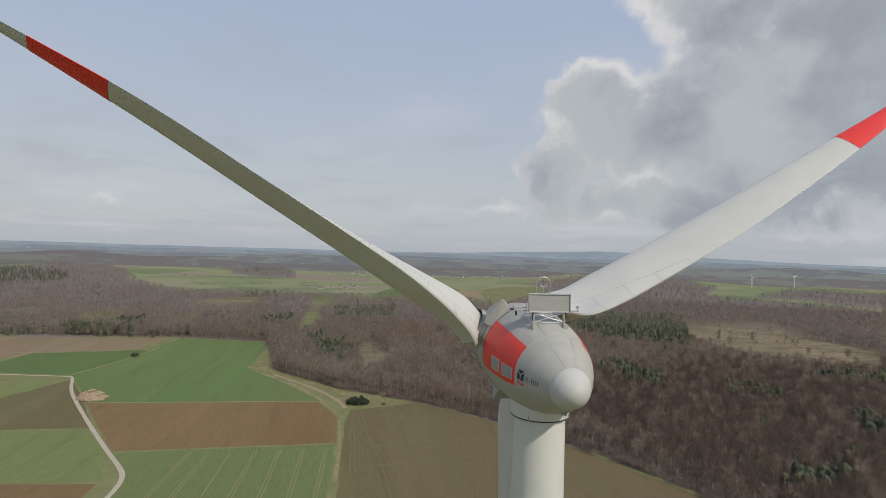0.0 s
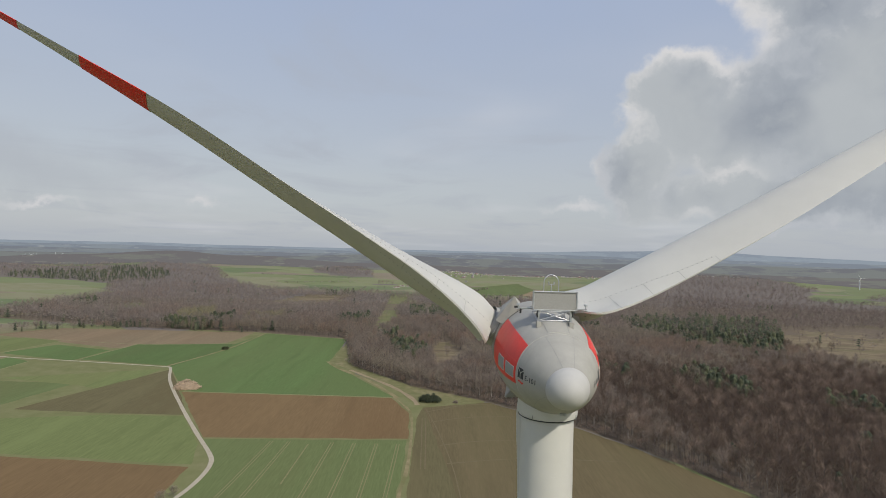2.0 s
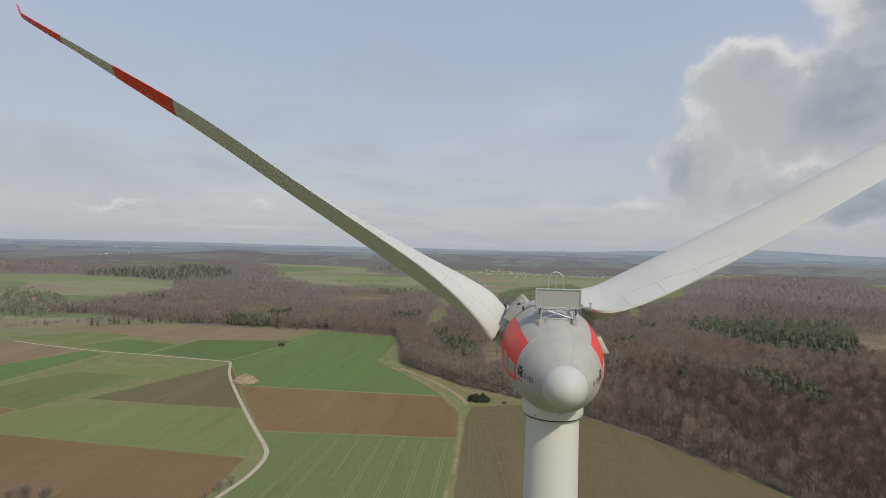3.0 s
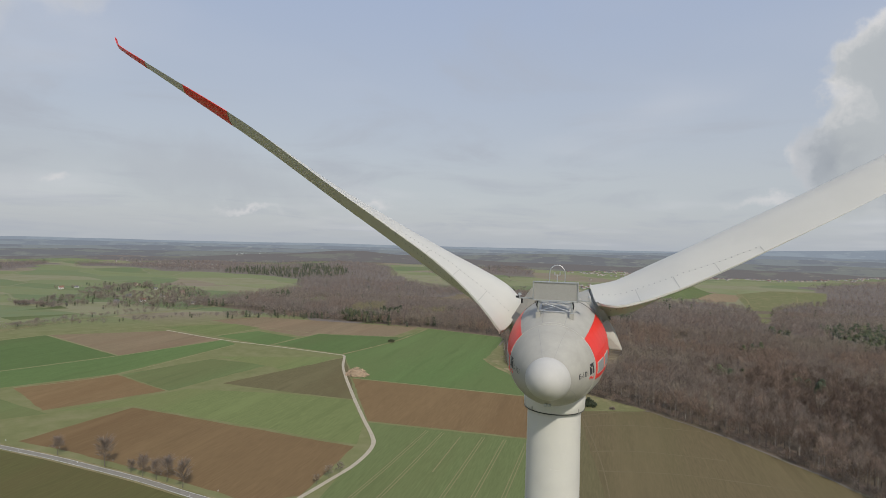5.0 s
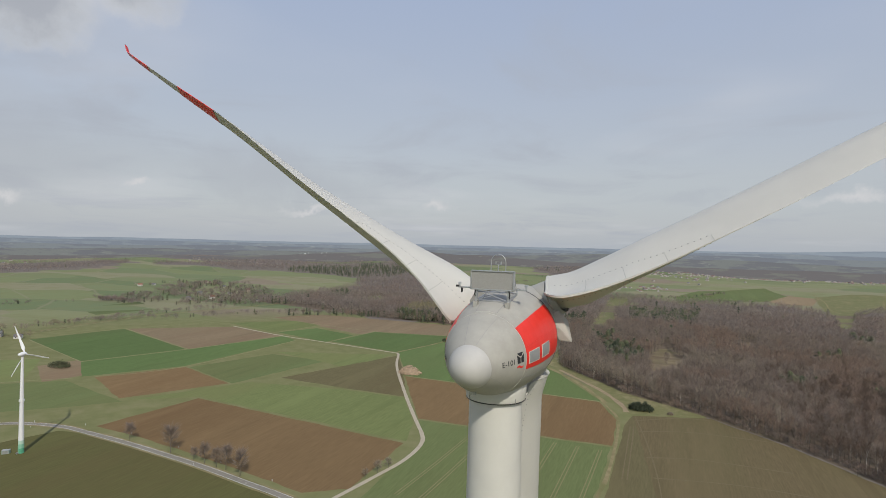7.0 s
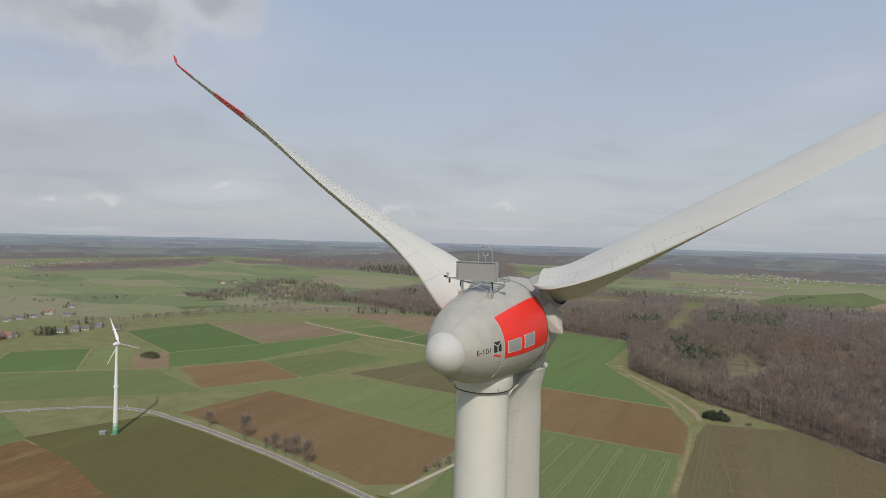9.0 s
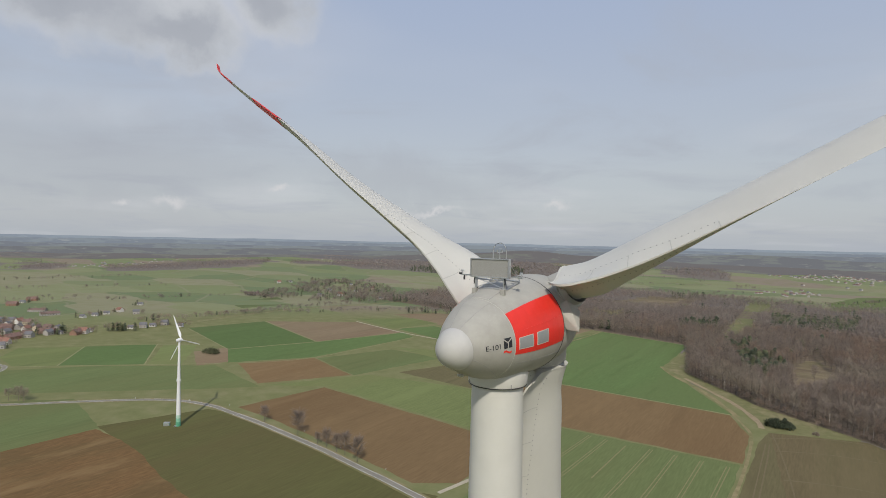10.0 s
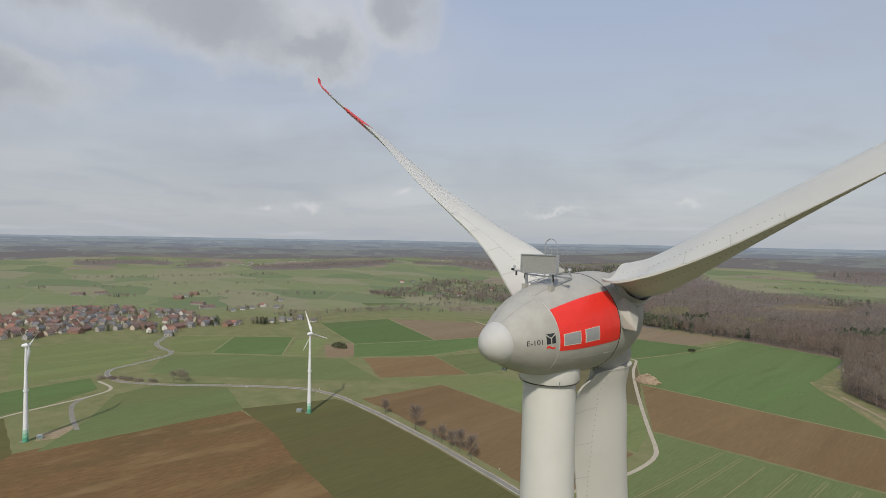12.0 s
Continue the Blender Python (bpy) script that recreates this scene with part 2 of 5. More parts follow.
def height(x, y):
    """Height of the land: flat fields round the towers, rolling wooded hills farther out."""
    d = math.hypot(x, y)
    k = min(1.0, max(0.0, (d - 1250) / 1400.0))
    h = far_rise(d)
    if k > 0:
        h += k * 24.0 * noise.noise((x / 900.0, y / 900.0, 3.1)) + max(0.0, k - 0.5) * 26.0 * noise.noise((x / 1700.0, y / 1700.0, 8.2)) + k * 10.0 * noise.noise((x / 300.0, y / 300.0, 7.7))
    return h


WOOD = [(1500, -150), (1500, 1500), (700, 1500), (-150, 1500), (-900, 1480), (-900, 1000), (-560, 905), (-299, 878), (-141, 834), (-100, 628), (-27, 548), (48, 496), (102, 445), (150, 382), (200, 292), (260, 120), (330, -150)]
CLEARINGS = [
    [(-430, 1290), (-379, 1560), (-235, 1640), (-280, 1310)],
    [(691, 1058), (935, 1120), (845, 900), (850, 756), (660, 580), (600, 640), (550, 690), (555, 828)],
    [(-118, 890), (-100, 900), (-66, 1050), (-92, 1180), (-82, 1340), (-70, 1640), (-135, 1640), (-122, 1270), (-116, 1030)],
    [(-12, 730), (14, 850), (38, 735), (24, 640), (-2, 600)],
    [(100, 850), (125, 930), (150, 960), (132, 860), (112, 835)],
    [(-720, 1140), (-705, 1275), (-640, 1205), (-680, 1120)],
]


VALLEY = [(-1500, 3300), (-300, 2900), (900, 3300), (1500, 2900), (700, 2200), (699, 1993), (593, 1680), (501, 1623), (410, 1473), (335, 1206), (322, 1115), (295, 1125), (346, 1352), (357, 1471), (292, 1590), (144, 1600), (20, 1540), (-60, 1640), (-269, 1670), (-547, 1690), (-721, 1900), (-947, 2370), (-1200, 2800)]
ISLES = [
    [(-640, 2700), (-420, 2880), (-280, 2440), (-262, 2300), (-400, 2270), (-540, 2450)],
    [(-240, 2010), (-180, 2060), (-130, 1990), (-190, 1960)],
    [(-2600, 380), (-2600, 720), (-2760, 780), (-2740, 400)], [(-2450, 760), (-2400, 890), (-2600, 960), (-2620, 850)],
    [(-2150, 900), (-1990, 1150), (-1980, 1500), (-2180, 1690), (-2430, 1430), (-2420, 1060)], [(-1900, 1560), (-1890, 1740), (-2010, 1840), (-2110, 1740)],
]


def inside(x, y, poly):
    hit = False
    for (x0, y0), (x1, y1) in zip(poly, poly[1:] + poly[:1]):
        if (y0 > y) != (y1 > y) and x < (x1 - x0) * (y - y0) / (y1 - y0) + x0:
            hit = not hit
    return hit


def woods(x, y):
    """How wooded a place is, 0 to 1."""
    if any(inside(x, y, isle) for isle in ISLES):
        return 1.0
    if inside(x, y, VALLEY):
        return 0.0
    if inside(x, y, WOOD):
        return 0.0 if any(inside(x, y, c) for c in CLEARINGS) else 1.0
    d = math.hypot(x, y)
    if d < 1250 or y < -500:
        return 0.0
    az = math.degrees(math.atan2(-x, y))
    lean = 0.55 if -20 < az < 26 else max(-0.55, 0.55 - 0.035 * (az - 26)) if az >= 26 else max(0.0, 0.55 - 0.03 * (-20 - az))
    if d > 3000 and az > 30:
        lean += 0.45
    v = noise.noise((x / 620.0, y / 620.0, 11.3)) + 0.4 * noise.noise((x / 190.0, y / 190.0, 2.3)) + lean
    return min(1.0, max(0.0, v * 5.0))


def build_ground():
    bm = bmesh.new()
    radii = [0, 60, 150, 300, 500, 700, 900, 1050, 1200, 1350, 1500]
    while radii[-1] < 4700:
        radii.append(radii[-1] + 55)
    seg = 240
    rows = []
    for r in radii:
        if r == 0:
            rows.append([bm.verts.new((0, 0, 0))])
            continue
        ring = []
        for i in range(seg):
            a = 2 * math.pi * i / seg
            x, y = r * math.cos(a), r * math.sin(a)
            ring.append(bm.verts.new((x, y, height(x, y))))
        rows.append(ring)
    for p, q in zip(rows, rows[1:]):
        for i in range(seg):
            j = (i + 1) % seg
            bm.faces.new((p[0], q[i], q[j]) if len(p) == 1 else (p[i], q[i], q[j], p[j]))
    cover = bm.verts.layers.float_color.new("cover")
    for v in bm.verts:
        w = woods(v.co.x, v.co.y)
        p = noise.noise((v.co.x / 260.0, v.co.y / 260.0, 21.0)) + 0.5
        v[cover] = (w, min(1.0, max(0.0, p)), 0.0, 1.0)
    ob = part("ground", bm, M_GRASS, smooth_angle=60)
    return tagged(ob, "rolling grassland with dull green and straw-coloured turf", "ground", kind="structure")


def land_cover():
    """Turf and far crops, brown leaf litter where the woods stand."""
    mat = bpy.data.materials.new("land_cover")
    mat.use_nodes = True
    n = Nodes(mat.node_tree)
    vec = n.add("ShaderNodeTexCoord").outputs["Object"]
    grain = n.noise(vec, 0.05, 9.0, 0.65)
    turf = n.ramp(grain, [(0.3, (0.150, 0.158, 0.066)), (0.5, (0.180, 0.184, 0.082)), (0.7, (0.220, 0.206, 0.106))])
    # patchwork of far fields with grassy balks between them
    bent = n.add("ShaderNodeVectorMath", {0: n.noise(vec, 0.004, 2.0, 0.5, out=1), 1: (60, 60, 0), 2: vec}, operation="MULTIPLY_ADD").outputs[0]
    plots = n.add("ShaderNodeMapping", {0: bent, "Scale": (1.0, 1.9, 1.0), "Rotation": (0, 0, radians(28))}).outputs[0]
    cell = n.add("ShaderNodeTexVoronoi", {"Vector": plots, "Scale": 0.0040, "Randomness": 0.9}, voronoi_dimensions="2D", distance="CHEBYCHEV")
    pick = n.add("ShaderNodeSeparateColor", {0: cell.outputs["Color"]}).outputs[0]
    # muted and slightly bluish: distance haze put into the crop colours
    crops = n.ramp(pick, [(0.0, (0.185, 0.212, 0.104)), (0.2, (0.215, 0.228, 0.122)), (0.38, (0.142, 0.180, 0.090)), (0.52, (0.235, 0.226, 0.140)), (0.68, (0.180, 0.206, 0.106)), (0.82, (0.235, 0.192, 0.146)), (0.92, (0.158, 0.192, 0.100))], "CONSTANT")
    crops = n.mix(n.math("MULTIPLY", n.smooth(n.noise(vec, 0.02, 7.0, 0.65), 0.4, 0.7), 0.45), crops, turf)
    edge = n.add("ShaderNodeTexVoronoi", {"Vector": plots, "Scale": 0.0040, "Randomness": 0.9}, voronoi_dimensions="2D", feature="DISTANCE_TO_EDGE").outputs["Distance"]
    crops = n.mix(n.math("MULTIPLY", n.math("SUBTRACT", 1.0, n.smooth(edge, 0.010, 0.025)), 0.5), crops, (0.24, 0.22, 0.145, 1))
    pos = n.add("ShaderNodeVectorMath", {0: vec}, operation="LENGTH").outputs["Value"]
    turf = n.mix(n.smooth(pos, 950.0, 1200.0), turf, crops)
    litter = n.ramp(n.noise(vec, 0.11, 8.0, 0.65), [(0.3, (0.150, 0.128, 0.112)), (0.7, (0.200, 0.172, 0.150))])
    cover = n.add("ShaderNodeVertexColor", layer_name="cover").outputs[0]
    wood = n.add("ShaderNodeSeparateColor", {0: cover}).outputs[0]
    col = n.mix(n.smooth(n.math("ADD", wood, n.math("MULTIPLY", n.math("SUBTRACT", n.noise(vec, 0.012, 6.0, 0.6), 0.5), 0.9)), 0.35, 0.6), turf, litter)
    b = n.add("ShaderNodeBsdfPrincipled", {"Base Color": col, "Roughness": 0.95, "Specular IOR Level": 0.1})
    n.add("ShaderNodeOutputMaterial", {0: b.outputs[0]})
    return mat


M_GRASS = land_cover()
build_ground()

LAID = {"sheet": [], "lane": []}


def layer(kind, first, points):
    """The lowest of a few thin layers above the ground that nothing laid there before takes up."""
    xs, ys = [p[0] for p in points], [p[1] for p in points]
    me = (min(xs) - 6, max(xs) + 6, min(ys) - 6, max(ys) + 6)
    taken = {k for o, k in LAID[kind] if o[0] < me[1] and me[0] < o[1] and o[2] < me[3] and me[2] < o[3]}
    k = next(i for i in range(200) if i not in taken)
    LAID[kind].append((me, k))
    return first + 0.004 * k


def sheet(name, corners, mat, label, category, step=6.0, wobble=1.0, thick=0.0):
    """A patch of land as a thin sheet over the ground, with slightly uneven edges."""
    bm = bmesh.new()
    pts = []
    for (x0, y0), (x1, y1) in zip(corners, corners[1:] + corners[:1]):
        cnt = max(1, int(math.hypot(x1 - x0, y1 - y0) / step))
        for k in range(cnt):
            f = k / cnt
            x, y = x0 + (x1 - x0) * f, y0 + (y1 - y0) * f
            w = wobble if k else 0.0
            pts.append((x + w * (noise.noise((x / 18, y / 18, 1.0)) + 0.7 * noise.noise((x / 4, y / 4, 1.0))), y + w * (noise.noise((x / 18, y / 18, 5.0)) + 0.7 * noise.noise((x / 4, y / 4, 5.0)))))
    z = layer("sheet", 0.02, corners)
    top = [bm.verts.new((x, y, z)) for x, y in pts]
    f = bm.faces.new(top)
    f.normal_update()
    if f.normal.z < 0:
        f.normal_flip()
    bmesh.ops.triangulate(bm, faces=[f])
    if max(math.hypot(x, y) for x, y in pts) > 1200:
        for _ in range(4):
            bmesh.ops.subdivide_edges(bm, edges=[e for e in bm.edges if e.calc_length() > 45], cuts=1)
            bmesh.ops.triangulate(bm, faces=[f for f in bm.faces if len(f.verts) > 4])
        for v in bm.verts:
            h = height(v.co.x, v.co.y)
            v.co.z += h + min(0.8, 0.004 * max(0.0, math.hypot(v.co.x, v.co.y) - 1250))
    ob = part(name, bm, mat)
    return tagged(ob, label, category, kind="structure")


def lane(name, line, width, mat, label, category, lift=0.0, shift=0.0, z=None, ragged=0.12):
    """A strip that follows a line of points, smoothed."""
    pts = [Vector((x, y)) for x, y in line]
    fine = []
    for i in range(len(pts) - 1):
        p0, p1, p2, p3 = pts[max(0, i - 1)], pts[i], pts[i + 1], pts[min(len(pts) - 1, i + 2)]
        cnt = max(2, int((p2 - p1).length / 6))
        for k in range(cnt):
            t = k / cnt
            fine.append(0.5 * ((2 * p1) + (p2 - p0) * t + (2 * p0 - 5 * p1 + 4 * p2 - p3) * t * t + (3 * p1 - p0 - 3 * p2 + p3) * t ** 3))
    fine.append(pts[-1])
    bm = bmesh.new()
    zz = layer("lane", 0.09, line) if z is None else z
    rows = []
    for i, p in enumerate(fine):
        d = (fine[min(i + 1, len(fine) - 1)] - fine[max(i - 1, 0)]).normalized()
        nrm = Vector((-d.y, d.x))
        w = width * (1 + ragged * (noise.noise((p.x / 15, p.y / 15, 0)) + 0.6 * noise.noise((p.x / 5, p.y / 5, 3))))
        a, b = p + nrm * (shift + w / 2), p + nrm * (shift - w / 2)
        h = max(0.0, height(p.x, p.y))
        rows.append((bm.verts.new((a.x, a.y, zz + lift + h)), bm.verts.new((b.x, b.y, zz + lift + h))))
    for (a, b), (c, d) in zip(rows, rows[1:]):
        f = bm.faces.new((a, b, d, c))
    bmesh.ops.recalc_face_normals(bm, faces=bm.faces)
    for f in bm.faces:
        if f.normal.z < 0:
            f.normal_flip()
    ob = part(name, bm, mat)
    return tagged(ob, label, category, kind="structure")


def crop(name, c, turn=0.0, amount=0.5, rough=0.95, patch=None, d=0.2):
    """Field cover: fine grain drawn out along the drilling direction, with large patches."""
    patch = patch or tuple(v * f for v, f in zip(c, (0.92, 0.80, 0.80)))
    return surface(name, around(c, d * 0.7), 0.8, rough, detail=10, stretch=(1.0, 0.10, 1.0), turn=turn, spec=0.1, per_object=0.22,
                   second=[(0.009, patch, 0.42, 0.62, amount), (0.022, tuple(v * 1.22 for v in c), 0.50, 0.70, 0.55), (0.07, tuple(v * 0.78 for v in c), 0.52, 0.72, 0.5), (0.35, tuple(v * 1.25 for v in c), 0.54, 0.74, 0.5)])


M_GREEN = crop("winter_cereal", (0.104, 0.153, 0.054), 10, patch=(0.120, 0.146, 0.058))
M_GREEN2 = crop("pale_winter_cereal", (0.155, 0.182, 0.070), 80, patch=(0.175, 0.176, 0.074))
M_GREEN3 = crop("dull_green_crop", (0.122, 0.150, 0.060), 60, patch=(0.135, 0.138, 0.058))
M_SOIL = crop("brown_tilled_soil", (0.186, 0.124, 0.062), 90, patch=(0.150, 0.092, 0.044), d=0.2)
M_SOIL2 = crop("pale_tilled_soil", (0.235, 0.180, 0.112), 20, d=0.2)
M_SOIL3 = surface("sandy_striped_soil", around((0.165, 0.099, 0.044), 0.2), 0.5, 0.95, detail=9, spec=0.1, stretch=(1.0, 0.3, 1.0), turn=20,
                  second=[(0.02, (0.108, 0.080, 0.036), 0.42, 0.66, 0.6), (0.045, (0.245, 0.165, 0.080), 0.50, 0.72, 0.65), (0.3, (0.21, 0.140, 0.065), 0.50, 0.74, 0.45)])
M_OLIVE = crop("olive_stubble_field", (0.112, 0.108, 0.042), 70, patch=(0.125, 0.098, 0.044))
M_OLIVE3 = crop("olive_brown_fallow", (0.150, 0.130, 0.066), 30)
M_OLIVE2 = crop("thin_crop_on_soil", (0.138, 0.108, 0.058), 100, patch=(0.125, 0.112, 0.052))
# brown soil with the shade of a cloud put into its colour
M_SOIL4 = crop("shaded_brown_soil", (0.104, 0.078, 0.050), 60, patch=(0.090, 0.068, 0.044), d=0.15)
M_FLOOR = surface("leaf_litter", [(0.3, (0.125, 0.098, 0.072)), (0.7, (0.19, 0.152, 0.112))], 0.12, 0.95, detail=9, spec=0.1,
                  second=[(0.012, (0.15, 0.13, 0.075), 0.5, 0.7, 0.5)])
M_STRAW = surface("dry_grass", [(0.3, (0.20, 0.17, 0.085)), (0.7, (0.30, 0.25, 0.14))], 0.15, 0.95, detail=9, spec=0.1,
                  second=[(0.03, (0.145, 0.15, 0.06), 0.48, 0.66, 0.7)])
M_FELLED = surface("felled_ground", [(0.3, (0.170, 0.134, 0.084)), (0.7, (0.270, 0.216, 0.136))], 0.12, 0.95, detail=10, spec=0.1, stretch=(0.3, 1, 1), turn=20,
                   second=[(0.02, (0.140, 0.126, 0.066), 0.46, 0.62, 0.7), (0.06, (0.118, 0.088, 0.064), 0.48, 0.62, 0.75), (0.2, (0.30, 0.245, 0.155), 0.55, 0.68, 0.6)])
M_RIDE = surface("forest_ride_grass", [(0.3, (0.14, 0.148, 0.066)), (0.7, (0.185, 0.185, 0.09))], 0.12, 0.95, detail=9, spec=0.1,
                 second=[(0.03, (0.24, 0.20, 0.11), 0.48, 0.68, 0.6)])
M_ASPH = surface("worn_asphalt", around((0.24, 0.222, 0.188), 0.12), 0.4, 0.95, detail=8, second=[(0.08, (0.17, 0.16, 0.14), 0.5, 0.7, 0.5)], spec=0.15)
M_TRACK = surface("pale_gravel_track", around((0.42, 0.37, 0.28), 0.12), 0.5, 0.95, detail=8, second=[(0.1, (0.34, 0.30, 0.22), 0.5, 0.7, 0.5)], spec=0.2)
M_SAND = surface("sandy_soil", around((0.30, 0.235, 0.15), 0.15), 0.4, 0.95, detail=8, second=[(0.08, (0.2, 0.17, 0.09), 0.5, 0.7, 0.6)], spec=0.1)
M_LINE = surface("white_road_paint", around((0.6, 0.6, 0.58), 0.08), 1.0, 0.7)
M_BALK = surface("balk_grass", around((0.25, 0.235, 0.125), 0.15), 0.3, 0.95, detail=8, second=[(0.05, (0.18, 0.19, 0.085), 0.48, 0.66, 0.6)], spec=0.1)
M_STRIPE = surface("worn_field_stripe", around((0.158, 0.130, 0.074), 0.12), 0.5, 0.95, spec=0.1)
M_MEADOW = surface("rough_meadow_grass", [(0.3, (0.150, 0.152, 0.066)), (0.7, (0.215, 0.198, 0.098))], 0.12, 0.95, detail=9, spec=0.1,
                   second=[(0.03, (0.265, 0.225, 0.13), 0.50, 0.68, 0.7), (0.1, (0.125, 0.140, 0.055), 0.50, 0.7, 0.5)])
M_TRAM = surface("tramline_soil", around((0.215, 0.198, 0.098), 0.12), 0.5, 0.95, spec=0.1)

sheet("forest_floor", [(1500, -150), (1500, 1500), (700, 1500), (-150, 1420), (-900, 1400), (-900, 990), (-560, 905), (-299, 875), (-141, 832), (-100, 626), (-27, 546), (48, 494), (102, 443), (150, 380), (200, 290), (260, 120), (330, -150)], M_FLOOR, "brown leaf litter under bare woodland", "forest floor")
sheet("field", [(-314, 612), (-281, 868), (-141, 830), (-137, 655), (-44, 503), (-250, 506)], M_GREEN, "bright green field of young winter cereal", "field")
sheet("field", [(-251, 503), (-46, 500), (-26, 451), (-24, 387), (-178, 380)], M_SOIL, "bare reddish-brown tilled field", "field")
sheet("field", [(-176, 377), (-25, 384), (-26, 286), (-30, 120), (-140, 120), (-152, 290), (-148, 318), (-156, 345)], M_GREEN3, "dull green crop field with tramlines", "field")
sheet("field", [(-15, 470), (48, 492), (100, 441), (148, 378), (196, 288), (240, 160), (20, 140), (6, 308)], M_OLIVE2, "olive-brown field with thin crop and stripes", "field")
# this part of the field is darker to stand for cloud shade
sheet("field", [(70, 330), (120, 345), (160, 352), (196, 288), (236, 165), (62, 148), (60, 250)], M_SOIL4, "brown part of a tilled field, darkened for cloud shade", "field", wobble=4.0)
sheet("field", [(-14, 471), (8, 308), (21, 140), (-20, 140), (-20, 320), (-19, 440)], M_OLIVE3, "narrow olive strip of rough stubble", "field")
sheet("meadow", [(-135, 657), (-137, 800), (-103, 640), (-27, 546), (46, 494), (-18, 474), (-50, 545)], M_MEADOW, "strip of rough green and straw-coloured grass along the wood", "meadow")
sheet("field", [(-770, 572), (-648, 670), (-524, 643), (-565, 502)], M_SOIL2, "pale brown tilled field", "field")
sheet("field", [(-665, 792), (-614, 868), (-300, 872), (-308, 770), (-439, 713)], M_SOIL2, "long pale brown field below the woods", "field")
sheet("field", [(-797, 447), (-772, 570), (-567, 500), (-612, 392)], M_GREEN, "green field of young cereal", "field")
sheet("field", [(-609, 391), (-563, 501), (-521, 641), (-484, 619), (-491, 430), (-543, 347)], M_GREEN, "green strip of young cereal", "field")
sheet("field", [(-531, 352), (-486, 426), (-394, 395), (-441, 311)], M_SOIL, "small brown tilled field", "field")
sheet("field", [(-483, 428), (-450, 528), (-369, 527), (-391, 396)], M_GREEN3, "dark green crop field", "field")
sheet("field", [(-455, 541), (-316, 598), (-322, 504), (-366, 520)], M_GREEN2, "light green pasture field", "field")
sheet("field", [(-363, 437), (-306, 598), (-262, 520), (-214, 433), (-277, 432)], M_OLIVE3, "olive fallow field beside the track", "field")
sheet("field", [(-431, 311), (-380, 408), (-277, 428), (-216, 430), (-176, 367), (-164, 329), (-381, 347)], M_GREEN2, "light green crop field by the track bend", "field")
sheet("field", [(-390, 254), (-380, 343), (-164, 325), (-160, 245), (-182, 229), (-235, 238), (-290, 246), (-345, 252)], M_SOIL, "large brown ploughed field beside the road", "field")
sheet("field", [(-430, 8), (-437, 70), (-424, 157), (-380, 161), (-340, 157), (-300, 149), (-236, 141), (-195, 124), (-150, 60), (-300, -60)], M_SOIL3, "brown field with pale sandy stripes", "field", wobble=3.0)
sheet("field", [(-430, 160), (-405, 235), (-365, 245), (-288, 240), (-234, 232), (-184, 218), (-160, 225), (-140, 120), (-150, 60), (-198, 119), (-241, 135), (-308, 144), (-344, 153), (-380, 157)], M_OLIVE, "olive-green fallow field below the road", "field")
sheet("field", [(-685, 698), (-605, 775), (-536, 755), (-557, 660)], M_GREEN2, "light green field above the track", "field")
sheet("field", [(-551, 663), (-523, 727), (-435, 698), (-440, 630)], M_GREEN, "dark green field above the track", "field")
sheet("field", [(-436, 638), (-423, 745), (-298, 767), (-292, 745), (-312, 614)], M_GREEN, "green field in the angle of the track", "field")
for i, glade in enumerate(CLEARINGS):
    if i in (2, 5):
        sheet("forest_ride", glade, M_RIDE, "grassy ride between the trees", "clearing", 8.0, 9.0)
    else:
        sheet("clearing", glade, M_FELLED, "straw-coloured felled clearing in the wood", "clearing", 8.0, 16.0)
sheet("field", [(30, 1691), (106, 1935), (324, 2132), (347, 1856), (275, 1696), (144, 1645), (43, 1544)], M_GREEN3, "green field in the valley beyond the wood", "field")
sheet("field", [(271, 1693), (351, 1879), (412, 1803), (364, 1647), (292, 1624)], M_SOIL2, "small brown plot in the valley beyond the wood", "field")
sheet("meadow", [(406, 1846), (529, 1979), (699, 1993), (593, 1680), (501, 1623), (410, 1473), (330, 1206), (315, 1122), (299, 1131), (346, 1352), (357, 1471)], M_RIDE, "grassy valley meadow between two woods", "meadow", 8.0, 6.0)
sheet("field", [(-1065, 691), (-1059, 826), (-930, 770), (-949, 650)], M_GREEN3, "light green meadow beside the railway", "field")
sheet("pad", [(-448, 22), (-443, 45), (-458, 62), (-470, 50), (-462, 24)], M_SAND, "muddy gravel pad beside a small turbine", "pad")
sheet("field", [(-556, 316), (-628, 356), (-618, 398), (-546, 350)], M_SOIL2, "small square of striped brown soil", "field")
sheet("field", [(-808, 230), (-756, 283), (-669, 221), (-699, 190), (-759, 196)], M_GREEN2, "light green meadow beside the village road", "field")
sheet("field", [(-758, 285), (-707, 352), (-604, 283), (-667, 222)], M_GREEN, "dark green field of young cereal", "field")
sheet("field", [(-694, 352), (-662, 381), (-575, 310), (-602, 286)], M_GREEN2, "narrow light green grass field", "field")
sheet("field", [(-687, 175), (-640, 240), (-542, 330), (-430, 306), (-450, 281), (-565, 166), (-611, 134)], M_GREEN3, "long dull green field above the road", "field")
sheet("field", [(-723, 40), (-716, 136), (-702, 166), (-672, 140), (-640, 95), (-630, 30)], M_GREEN2, "green meadow near the village", "field")
sheet("field", [(-425, 160), (-520, 180), (-555, 140), (-540, 90), (-480, 60), (-425, 20)], M_GREEN3, "green meadow beside the road", "field")
sheet("field", [(-840, 40), (-838, 110), (-751, 182), (-665, 118), (-634, 86), (-628, 20)], M_GREEN2, "grazed green meadow below the village", "field")
